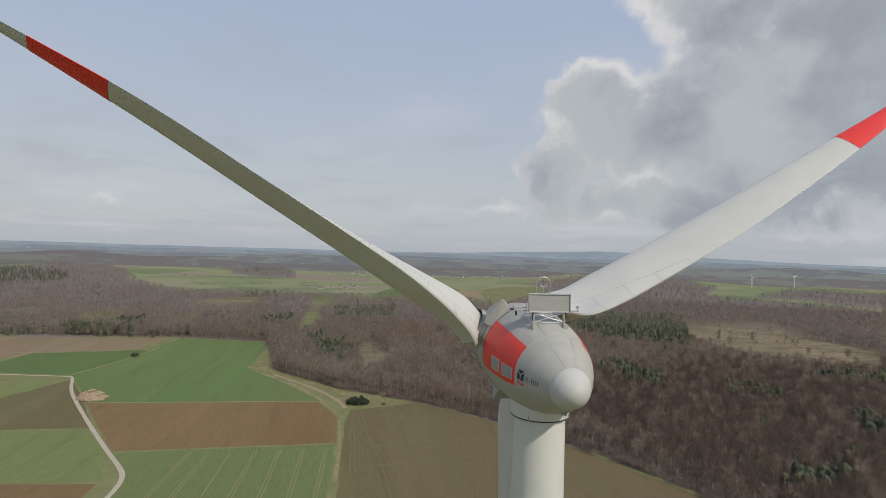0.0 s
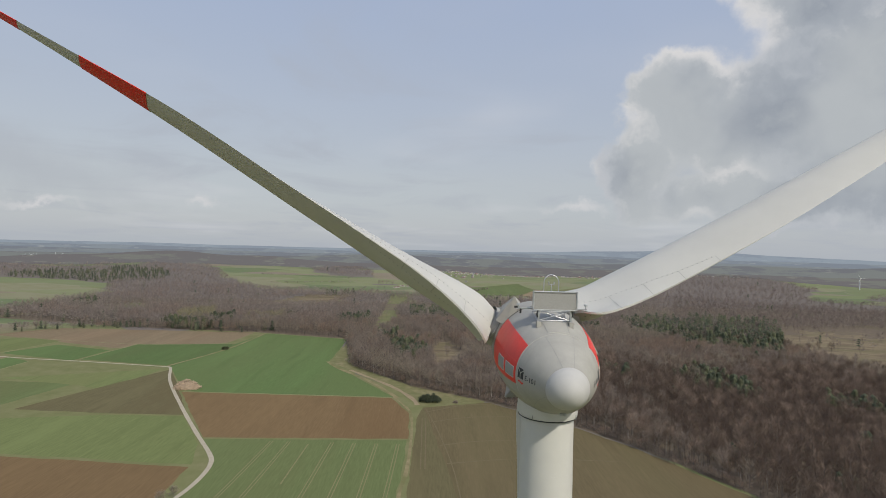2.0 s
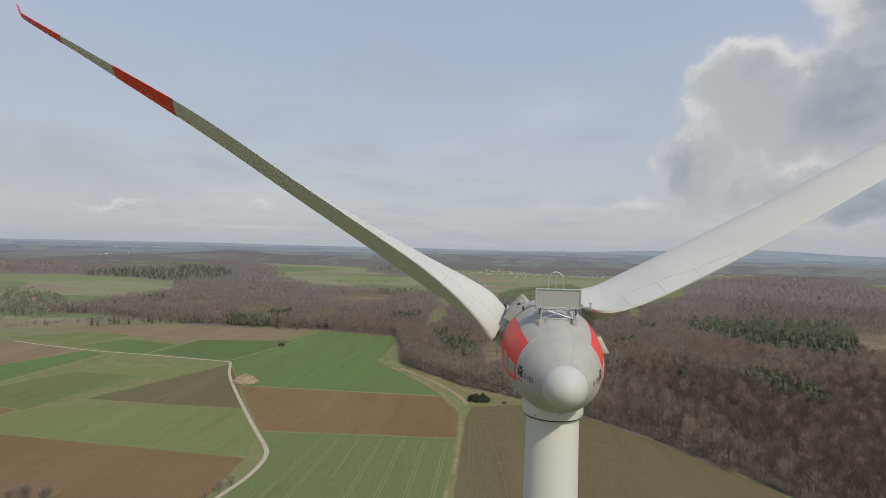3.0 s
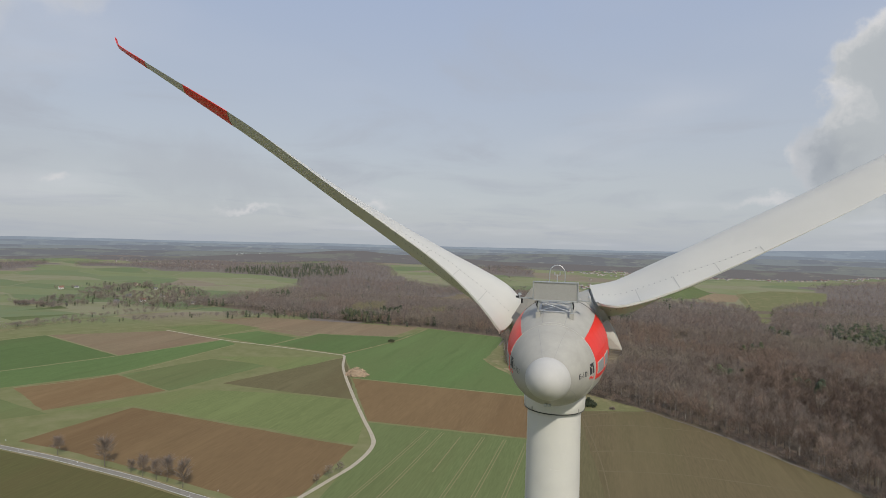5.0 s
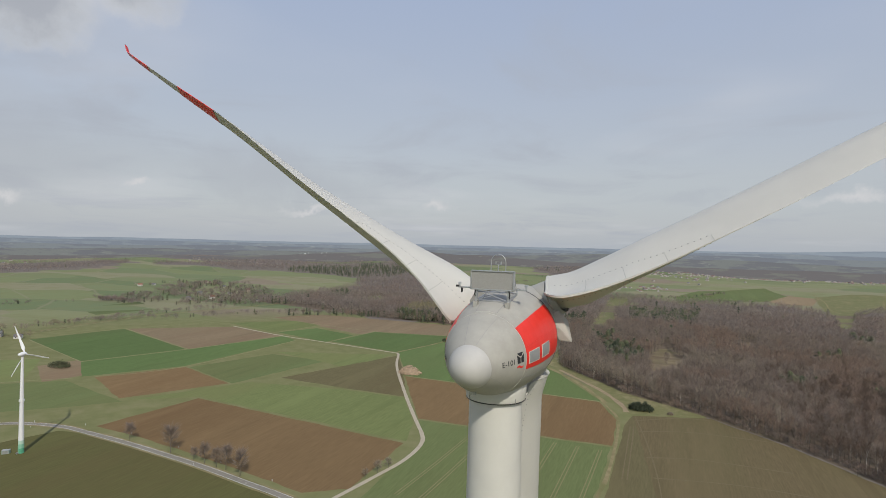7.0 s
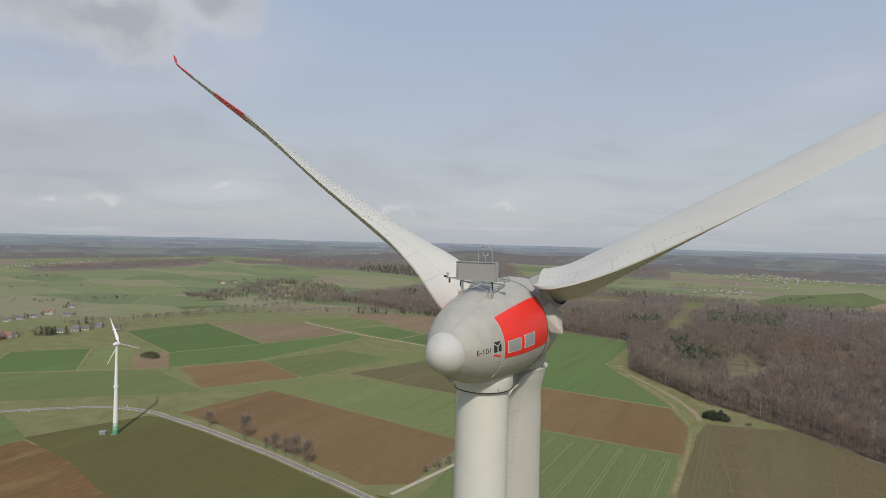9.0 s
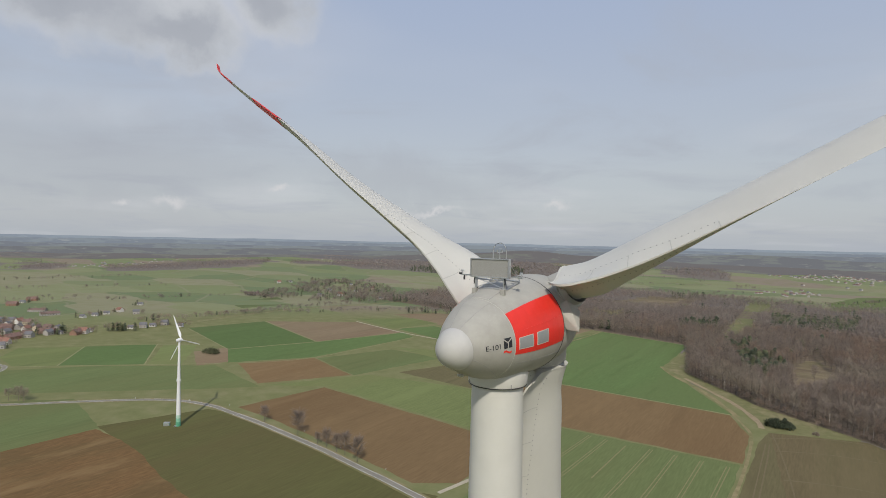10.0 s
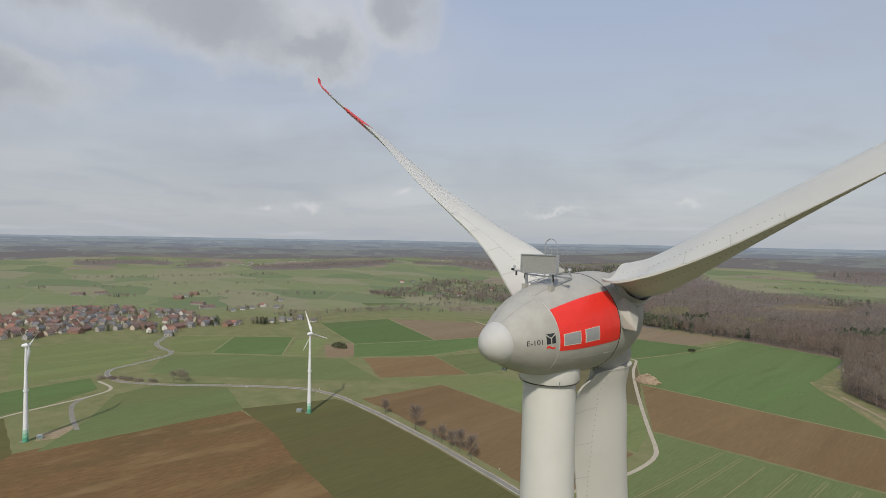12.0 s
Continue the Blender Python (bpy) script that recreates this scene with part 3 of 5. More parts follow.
sheet("field", [(-608, 13), (-619, 85), (-570, 82), (-540, 40), (-530, 8)], M_GREEN, "dark green field beside the farm track", "field")
sheet("field", [(-520, -20), (-520, 10), (-440, 8), (-362, 0), (-365, -30)], M_OLIVE, "dark strip of fallow beside the brown field", "field")
sheet("meadow", [(-531, 68), (-535, 122), (-503, 165), (-480, 165), (-489, 121), (-493, 74)], M_MEADOW, "straw-tinged rough grass beside the road", "meadow", wobble=3.0)
ROAD = [(-835, 222), (-810, 208), (-792, 197), (-773, 187), (-743, 182), (-716, 184), (-703, 185), (-683, 174), (-665, 144), (-647, 110), (-632, 102), (-609, 100), (-584, 106), (-546, 136), (-510, 176), (-474, 213), (-446, 233), (-412, 242), (-386, 242), (-341, 240), (-297, 236), (-260, 232), (-222, 226), (-184, 220), (-100, 203), (60, 160)]
lane("road", ROAD, 4.8, M_ASPH, "grey asphalt country road with pale edges", "road", lift=0.03)
lane("track", [(-655, 676), (-526, 641), (-433, 628), (-330, 612), (-313, 608), (-306, 596), (-280, 541), (-229, 456), (-186, 388), (-161, 350), (-153, 334), (-150, 317), (-150, 294), (-154, 270), (-158, 248), (-162, 228)], 3.1, M_TRACK, "pale gravel farm track", "track", lift=0.05)

lane("tram_line", [(-98, 302), (-97, 371)], 1.0, M_TRAM, "pale wheel track through the crop", "tramline")
for x0, x1 in ((-133, -126), (-118, -113), (-84, -81), (-67, -64.5), (-50, -48), (-35, -32)):
    lane("tram_line", [(x0, 250), (x0 * 0.5 + x1 * 0.5, 300), (x1, 375)], 0.7, M_TRAM, "pale wheel track through the crop", "tramline")
    lane("tram_line", [(x0 + 2.0, 250), (x0 * 0.5 + x1 * 0.5 + 2.0, 300), (x1 + 2.0, 375)], 0.7, M_TRAM, "pale wheel track through the crop", "tramline")
lane("ditch_verge", [(-44, 503), (-34, 480), (-25, 452), (-22, 400), (-22, 330), (-25, 285), (-28, 180)], 2.4, M_STRAW, "straw-coloured grass verge along a ditch", "verge", lift=0.05, ragged=0.45)
lane("verge", [(-139, 660), (-120, 625), (-80, 572), (-50, 520), (-40, 500)], 4.5, M_STRAW, "dry grass verge at the field edge", "verge", lift=0.0, ragged=0.45)
lane("path", [(-104, 616), (-80, 585), (-48, 542), (-26, 500), (-20, 478)], 5.0, M_SAND, "sandy path along the wood", "path", lift=0.05, ragged=0.45)
lane("verge", [(-318, 614), (-290, 730), (-281, 868)], 3.0, M_STRAW, "grass strip between fields", "verge", lift=0.0, ragged=0.45)
lane("track", [(-456, 48), (-490, 50), (-531, 57), (-548, 74)], 3.5, M_ASPH, "grey gravel access track", "track", lift=0.04)
lane("track", [(-480, -60), (-524, 8), (-548, 74), (-566, 92), (-600, 88)], 3.0, M_TRACK, "pale farm track between meadows", "track", lift=0.04)

for k in (-1, 1):
    lane("edge_line", ROAD, 0.3, M_LINE, "white painted edge line of the road", "road marking", lift=0.10, shift=2.15 * k, ragged=0.3)
    lane("verge", ROAD[11:], 1.8, M_STRAW, "pale grass verge beside the road", "verge", lift=0.0, shift=3.3 * k, ragged=0.45)

# grassy balks and worn paths between the plots
for balk in ([(-806, 240), (-752, 307), (-690, 362), (-650, 392)], [(-697, 187), (-639, 246), (-545, 339)], [(-758, 285), (-667, 221)], [(-707, 352), (-604, 283)], [(-723, 63), (-716, 97), (-716, 136), (-702, 166)], [(-630, 51), (-631, 75), (-629, 98)],
             [(-809, 455), (-793, 504), (-776, 560), (-744, 629), (-697, 706), (-622, 826), (-614, 868)], [(-770, 572), (-566, 502)], [(-609, 391), (-563, 501), (-521, 641)], [(-484, 619), (-489, 430), (-531, 352)], [(-797, 447), (-612, 392)],
             [(-436, 638), (-424, 745)], [(-551, 663), (-536, 755)], [(-300, 768), (-424, 745), (-605, 775)], [(-250, 505), (-46, 502)], [(-300, 872), (-141, 832)]):
    lane("balk", balk, 1.7, M_BALK, "pale grassy balk between two fields", "field edge", lift=0.0, ragged=0.6)
lane("path", [(424, 1928), (406, 1713), (385, 1566), (406, 1500), (501, 1623), (580, 1869)], 2.6, M_STRAW, "pale winding path in the valley", "path", lift=1.0)
lane("railway", [(-850, 440), (-858, 531), (-865, 588), (-866, 697), (-838, 811), (-815, 893), (-800, 985), (-777, 1080), (-710, 1225)], 3.2, M_STRAW, "pale ballast of a railway line in the valley", "railway", lift=0.3, ragged=0.3)
lane("verge", [(-842, 440), (-850, 531), (-857, 588), (-858, 697), (-830, 811), (-807, 893), (-792, 985), (-769, 1080), (-702, 1225)], 5.0, M_BALK, "grassy bank beside the railway", "verge", lift=0.2, ragged=0.6)

# stripes and wheel tracks in the olive field, double tracks along the ditch
for line in ([(0, 374), (35, 386), (90, 388)], [(-8, 428), (30, 445), (90, 449)], [(-12, 456), (24, 481), (52, 486)], [(5, 340), (60, 352), (130, 350)]):
    lane("field_stripe", line, 1.3, M_STRIPE, "pale wheel stripe across the field", "field stripe", ragged=0.5)
for line in ([(-12, 440), (-11, 407), (-10, 330)], [(-14.5, 440), (-14, 407), (-13, 330)], [(-12, 468), (0, 400), (9, 330), (14, 250)]):
    lane("wheel_track", line, 0.8, M_STRIPE, "pale wheel track beside the ditch", "wheel track", ragged=0.4)

# ---- the large wind turbine ----
TILT_AXIS = 4.3
AXIS = Matrix.Translation((0, 0, 140.05)) @ Matrix.Rotation(radians(TILT_AXIS), 4, "X")
BODY = [(-4.95, 1.17), (-4.4, 1.50), (-3.6, 1.94), (-3.0, 2.20), (-2.4, 2.42), (-1.7, 2.62), (-1.0, 2.79), (-0.2, 2.93), (0.6, 3.03), (1.3, 3.09), (2.0, 3.12), (2.85, 3.10)]


def body_radius(s):
    for (a, ra), (b, rb) in zip(BODY, BODY[1:]):
        if a <= s <= b:
            return ra + (rb - ra) * (s - a) / (b - a)
    return BODY[0][1] if s < BODY[0][0] else BODY[-1][1]


def belly(s, z):
    """The lower half of the nacelle is slightly flattened, less so towards the rotor."""
    return z if z > 0 else z * (1 - 0.045 * min(1.0, max(0.0, (2.85 - s) / 2.0)))


def flatten(bm):
    for v in bm.verts:
        v.co.z = belly(v.co.y, v.co.z)
    return bm


def skin(s, ang, lift=0.0):
    """A place on the nacelle's skin; ang in degrees from the top towards +x."""
    r = body_radius(s) + lift
    return Vector((r * math.sin(radians(ang)), s, belly(s, r * math.cos(radians(ang)))))


def patch(s0, s1, a0, a1, lift, depth=0.03, ns=14, na=14):
    """A curved plate that follows the skin, with thickness."""
    bm = bmesh.new()
    def grid(l):
        return [[bm.verts.new(skin(s0 + (s1 - s0) * i / ns, a0 + (a1 - a0) * j / na, l)) for j in range(na + 1)] for i in range(ns + 1)]
    top, low = grid(lift), grid(lift - depth)
    for g, flip in ((top, False), (low, True)):
        for i in range(ns):
            for j in range(na):
                q = (g[i][j], g[i + 1][j], g[i + 1][j + 1], g[i][j + 1])
                bm.faces.new(q[::-1] if flip else q)
    for i in range(ns):
        for j in (0, na):
            bm.faces.new((top[i][j], top[i + 1][j], low[i + 1][j], low[i][j]))
    for j in range(na):
        for i in (0, ns):
            bm.faces.new((top[i][j], top[i][j + 1], low[i][j + 1], low[i][j]))
    bmesh.ops.recalc_face_normals(bm, faces=bm.faces)
    return bm


def line_on_skin(points, width, lift=0.012):
    """A thin raised bead along (s, angle) points."""
    bm = bmesh.new()
    prev = None
    for k, (s, a) in enumerate(points):
        p = skin(s, a, lift)
        s2, a2 = points[min(k + 1, len(points) - 1)]
        s1, a1 = points[max(k - 1, 0)]
        d = (skin(s2, a2) - skin(s1, a1)).normalized()
        nrm = Vector((p.x, 0, p.z)).normalized()
        w = d.cross(nrm).normalized() * width / 2
        base = nrm * -0.03
        row = [bm.verts.new(p + w + base), bm.verts.new(p + w), bm.verts.new(p - w), bm.verts.new(p - w + base)]
        if prev:
            for i in range(3):
                bm.faces.new((prev[i], prev[i + 1], row[i + 1], row[i]))
        prev = row
    bmesh.ops.recalc_face_normals(bm, faces=bm.faces)
    return bm


turbine = tagged(empty("wind_turbine"), "tall grey-white wind turbine with egg-shaped nacelle and red bands", "wind turbine")

tower = part("tower", lathe([(0, 3.9), (20, 3.3), (60, 2.45), (100, 1.96), (125, 1.69), (136.4, 1.60), (136.98, 1.59)], 72, "Z"), M_TOWER, turbine, "pale painted tubular tower", smooth_angle=40)
for z in (133.6, 130.1, 126.4, 122.6):
    r = 1.585 + (136.4 - z) * 0.0095
    part("flange_seam", lathe([(z - 0.03, r + 0.002), (z - 0.03, r + 0.012), (z + 0.03, r + 0.012), (z + 0.03, r + 0.002)], 72, "Z"), M_TOWER, tower)
collar = part("collar", lathe([(136.89, 1.60), (136.95, 1.78), (137.04, 1.82), (137.6, 1.85), (137.95, 1.83)], 72, "Z"), M_TOWER, turbine, "grey skirt between tower and nacelle", smooth_angle=35)
part("collar_seal", lathe([(136.895, 1.62), (136.89, 1.79), (136.905, 1.81), (136.92, 1.62)], 72, "Z"), M_SEAM_DK, collar)

nacelle = part("nacelle", flatten(lathe([(-4.95, 0.0)] + BODY + [(2.86, 2.9)], 96)), M_SHELL, turbine, "weathered grey egg-shaped nacelle", AXIS, 40)
part("tail_cap", flatten(lathe([(-6.0, 0), (-5.97, 0.22), (-5.88, 0.46), (-5.72, 0.70), (-5.48, 0.92), (-5.2, 1.08), (-4.93, 1.19), (-4.90, 1.185)], 64)), M_CAP, nacelle, "smooth white rounded tail cap", smooth_angle=50)
part("seam_ring", line_on_skin([(-2.42, a) for a in range(-180, 181, 5)], 0.026), M_SEAM_LT, nacelle)
gap = lathe([(2.84, 3.0), (2.84, 3.115), (2.90, 3.115), (2.90, 3.0)], 96)
part("rotor_gap", gap, M_BLACK, nacelle, "black gap between nacelle and rotor")
for a in (20, -20, 150, -150):
    part("seam", line_on_skin([(-4.9 + 0.3 * k, a * (0.75 + 0.25 * k / 8)) for k in range(9)], 0.02), M_SEAM, nacelle)
for side in (1, -1):
    red = part("side_panel", patch(-2.38, 2.80, 46 * side, 104 * side, 0.02), M_RED, nacelle, "glossy red side panel")
    part("panel_seam", line_on_skin([(-2.38 + 5.18 * k / 12, 74 * side) for k in range(13)], 0.03, 0.035), M_RED, red)
    for s0, s1 in ((-2.15, -0.95), (-0.58, 0.62)):
        part("louvre_frame", patch(s0, s1, 81.8 * side, 97.2 * side, 0.045, 0.06, 4, 4), M_FRAME, red)
        part("louvre", patch(s0 + 0.04, s1 - 0.055, 82.4 * side, 96.1 * side, 0.053, 0.03, 4, 4), M_PANE, red)

# spinner in front of the gap
hub = part("hub", lathe([(2.90, 3.02), (2.92, 3.09), (3.8, 3.10), (4.8, 3.06), (5.7, 2.93), (6.5, 2.70), (7.2, 2.36), (7.8, 1.92), (8.3, 1.36), (8.6, 0.76), (8.72, 0.0)], 96), M_SHELL, turbine, "grey rotor hub", AXIS, 60)

# rotor axis: leans a little more than the nacelle's
ROTOR = Matrix.Translation((0, 0, 140.05)) @ Matrix.Rotation(radians(0.5), 4, "Z") @ Matrix.Rotation(radians(TILT_AXIS + 1.0), 4, "X")
# along the blade: radius, trailing edge (forward, sideways), leading edge (forward, sideways), thickness
STATIONS = [
    (3.3, 2.05, 1.40, 6.90, 0.80, 2.42),
    (3.9, 1.60, 1.10, 7.00, 0.66, 2.45),
    (5.0, 1.50, 0.68, 7.15, 0.45, 2.42),
    (7.0, 1.98, 0.24, 7.40, 0.60, 2.25),
    (10.0, 2.62, -0.05, 7.25, 0.88, 1.90),
    (14.0, 3.10, -0.10, 7.36, 1.06, 1.50),
    (20.0, 3.90, -0.06, 7.62, 1.26, 1.02),
    (30.0, 6.24, 0.12, 8.66, 1.38, 0.60),
    (40.0, 8.37, 0.91, 9.46, 1.60, 0.32),
    (47.5, 10.32, 1.58, 10.94, 2.00, 0.17),
    (50.0, 11.17, 1.79, 11.66, 2.15, 0.10),
]
BLADE_END = 50.45


def glide(k, r):
    """Smooth reading of one column of STATIONS at a radius."""
    col, rs = [row[k] for row in STATIONS], [row[0] for row in STATIONS]
    i = max(0, min(len(rs) - 2, next((j - 1 for j in range(1, len(rs)) if rs[j] >= r), len(rs) - 2)))
    def slope(j):
        lo, hi = max(0, j - 1), min(len(rs) - 1, j + 1)
        return (col[hi] - col[lo]) / (rs[hi] - rs[lo])
    h = rs[i + 1] - rs[i]
    u = (r - rs[i]) / h
    return (2 * u ** 3 - 3 * u ** 2 + 1) * col[i] + (u ** 3 - 2 * u * u + u) * h * slope(i) + (3 * u * u - 2 * u ** 3) * col[i + 1] + (u ** 3 - u * u) * h * slope(i + 1)


def blade_point(r, u, lift=0.0):
    """A place on the blade's skin in the blade's own frame (radius along +z); u runs once round the section from the trailing edge."""
    a = 2 * math.pi * u
    xc = 0.5 * (1 + math.cos(a))                     # 1 trailing edge, 0 leading edge
    side = math.copysign(1, math.sin(a))
    te, le = Vector((glide(1, r), glide(2, r))), Vector((glide(3, r), glide(4, r)))
    chord = te - le
    le, te = le - chord.normalized() * lift, te + chord.normalized() * lift
    chord = te - le
    across = Vector((-chord.y, chord.x)).normalized()
    prof = (0.2969 * math.sqrt(max(xc, 1e-6)) - 0.126 * xc - 0.3516 * xc ** 2 + 0.2843 * xc ** 3 - 0.1036 * xc ** 4) / 0.1
    # towards the root the section is a round spar with a thin flap behind it
    spar = math.sqrt(max(0.0, 1 - ((xc - 0.22) / 0.22) ** 2)) if xc < 0.22 else 0.5 + 0.5 * math.cos(math.pi * min(1.0, (xc - 0.22) / 0.62))
    near = min(1.0, max(0.0, (9.0 - r) / 4.5))
    prof += (spar * 0.98 - prof) * near
    blunt = 0.075 * max(0.0, 1 - (r - 3.6) / 16)    # squared trailing edge, thinner outward
    half = glide(5, r) * 0.5 * prof + blunt * xc + lift
    # winglet at the very end
    p = le + chord * xc + across * side * half
    hook = max(0.0, r - 49.5)
    p.y -= 0.5 * hook ** 1.4
    # rounded inner corner of the trailing edge
    rr = r + 0.25 * xc ** 6 * max(0.0, 1 - (r - 3.3) / 1.2)
    return Vector((-p.y, p.x, rr))


def blade_mesh(r0, r1, lift=0.0, steps=None, seg=28, ends=True):
    bm = bmesh.new()
    stations = [r0] + [r for r in np.linspace(r0, r1, steps or 24)[1:-1]] + [r1]
    rows = [[bm.verts.new(blade_point(r, (i + 0.5) / seg, lift)) for i in range(seg)] for r in stations]
    for p, q in zip(rows, rows[1:]):
        for i in range(seg):
            j = (i + 1) % seg
            bm.faces.new((p[i], p[j], q[j], q[i]))
    if ends:
        bm.faces.new(rows[0][::-1])
        bm.faces.new(rows[-1])
    bmesh.ops.recalc_face_normals(bm, faces=bm.faces)
    return bm


def build_blade(angle):
    m = ROTOR @ Matrix.Rotation(radians(90 - angle), 4, "Y")
    blade = part("blade", blade_mesh(3.3, BLADE_END, steps=110, seg=40), M_BLADE, turbine, "long off-white rotor blade with red bands", m, 38)
    part("red_band", blade_mesh(32.5, 38.5, 0.02, 16, 40, ends=False), M_RED, blade, "red warning band", smooth_angle=38)
    part("red_tip", blade_mesh(44.5, BLADE_END + 0.02, 0.02, 30, 40, ends=True), M_RED, blade, "red blade tip", smooth_angle=38)
    # root sleeve between hub and blade
    bm = bmesh.new()
    rows = []
    for r, w, l in ((1.3, 1.45, 1.55), (2.2, 1.42, 1.85), (2.95, 1.36, 2.05), (3.12, 1.34, 2.07), (3.14, 1.2, 1.9), (3.5, 1.15, 1.8)):
        rows.append([bm.verts.new((-0.60 + w * math.cos(2 * math.pi * k / 40), 5.70 + l * math.sin(2 * math.pi * k / 40), r)) for k in range(40)])
    for p, q in zip(rows, rows[1:]):
        for k in range(40):
            bm.faces.new((p[k], p[(k + 1) % 40], q[(k + 1) % 40], q[k]))
    bmesh.ops.recalc_face_normals(bm, faces=bm.faces)
    part("root_sleeve", bm, M_SHELL, blade, "grey sleeve at the blade root", smooth_angle=40)
    return blade


for angle in (28.5, 148.5, 268.5):
    build_blade(angle)

# cooler with sensors on the roof of the nacelle
cooler = part("cooler", box(bmesh.new(), 0, -1.24, 144.02, 2.5, 0.2, 1.06), M_FIN, turbine, "grey roof-mounted cooler")
bm = bmesh.new()
for z in (143.49, 144.57):
    box(bm, 0, -1.24, z, 2.64, 0.3, 0.07, 0.015)
for x in (-1.29, 1.29):
    box(bm, x, -1.24, 144.03, 0.07, 0.3, 1.14, 0.015)
part("cooler_frame", bm, M_STEEL, cooler)
for x in (-0.97, 0.97):
    part("leg", box(bmesh.new(), x, -1.22, 143.1, 0.12, 0.16, 0.75, 0.01), M_STEEL, cooler)

# ---- far distance ----
def haze_hill(name, radius, base_h, amp, colours, seed, rises=(), open_land=0.5):
    """A ring of far hills with woods and fields on their slopes, so far off that it does not shift."""
    mat = bpy.data.materials.new(name)
    mat.use_nodes = True
    n = Nodes(mat.node_tree)
    vec = n.add("ShaderNodeTexCoord").outputs["Object"]
    vec = n.add("ShaderNodeMapping", {0: vec, "Scale": (1, 1, 6), "Location": (0, 0, seed * 37)}).outputs[0]
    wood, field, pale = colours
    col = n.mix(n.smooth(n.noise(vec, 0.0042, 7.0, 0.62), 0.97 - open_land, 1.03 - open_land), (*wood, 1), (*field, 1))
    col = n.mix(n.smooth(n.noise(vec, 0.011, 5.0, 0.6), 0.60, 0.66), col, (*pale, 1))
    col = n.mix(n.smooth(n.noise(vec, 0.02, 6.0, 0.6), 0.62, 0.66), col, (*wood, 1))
    # the slopes glow by themselves, with the haze already in their colours
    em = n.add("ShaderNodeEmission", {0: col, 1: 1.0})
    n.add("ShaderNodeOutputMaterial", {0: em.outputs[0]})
    bm = bmesh.new()
    seg = 600
    rows = []
    for i in range(seg):
        a = 2 * math.pi * i / seg
        dx, dy = math.cos(a), math.sin(a)
        h = base_h + amp * (noise.noise((dx * 4.2, dy * 4.2, seed)) + 0.6 * noise.noise((dx * 12, dy * 12, seed)) + 0.2 * noise.noise((dx * 60, dy * 60, seed)))
        az = math.degrees(math.atan2(-dx, dy))
        h += sum(up * math.exp(-((az - mid) / wide) ** 2) for mid, wide, up in rises)
        rows.append([bm.verts.new((dx * (radius + k), dy * (radius + k), z)) for k, z in ((-330, 0.0), (-150, h * 0.66), (-60, h * 0.88), (0, h), (120, 0.0))])
    for i in range(seg):
        p, q = rows[i], rows[(i + 1) % seg]
        for k in range(4):
            bm.faces.new((p[k], q[k], q[k + 1], p[k + 1]))
    bmesh.ops.recalc_face_normals(bm, faces=bm.faces)
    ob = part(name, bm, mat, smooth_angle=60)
    return tagged(ob, "blue-grey hazy hills along the horizon", "backdrop", kind="structure")


# each farther ring is painted bluer and paler to give the haze
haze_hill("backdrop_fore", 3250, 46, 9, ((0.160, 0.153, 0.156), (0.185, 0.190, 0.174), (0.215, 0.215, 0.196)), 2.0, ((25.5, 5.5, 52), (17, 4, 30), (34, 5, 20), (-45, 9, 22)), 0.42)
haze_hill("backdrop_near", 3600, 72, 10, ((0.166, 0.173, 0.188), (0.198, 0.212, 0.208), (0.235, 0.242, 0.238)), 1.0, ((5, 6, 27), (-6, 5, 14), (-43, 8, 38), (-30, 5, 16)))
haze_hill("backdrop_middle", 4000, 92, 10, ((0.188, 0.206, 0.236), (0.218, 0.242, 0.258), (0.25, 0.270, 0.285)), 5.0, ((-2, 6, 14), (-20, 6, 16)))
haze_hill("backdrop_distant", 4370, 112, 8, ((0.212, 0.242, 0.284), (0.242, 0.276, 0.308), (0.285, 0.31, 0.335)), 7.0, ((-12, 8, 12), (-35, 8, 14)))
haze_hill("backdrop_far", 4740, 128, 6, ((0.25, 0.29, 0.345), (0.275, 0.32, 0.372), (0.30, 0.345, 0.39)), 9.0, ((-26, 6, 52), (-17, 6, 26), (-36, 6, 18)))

# ---- trees ----
def raw_mesh(name, verts, tris, mats, slots=None):
    """A mesh straight from arrays of corners and triangles."""
    me = bpy.data.meshes.new(name)
    me.vertices.add(len(verts))
    me.vertices.foreach_set("co", np.asarray(verts, np.float32).ravel())
    me.loops.add(len(tris) * 3)
    me.loops.foreach_set("vertex_index", np.asarray(tris, np.int32).ravel())
    me.polygons.add(len(tris))
    me.polygons.foreach_set("loop_start", np.arange(0, len(tris) * 3, 3, dtype=np.int32))
    for m in mats:
        me.materials.append(m)
    if slots is not None:
        me.polygons.foreach_set("material_index", np.asarray(slots, np.int32))
    me.update()
    me.validate()
    return me


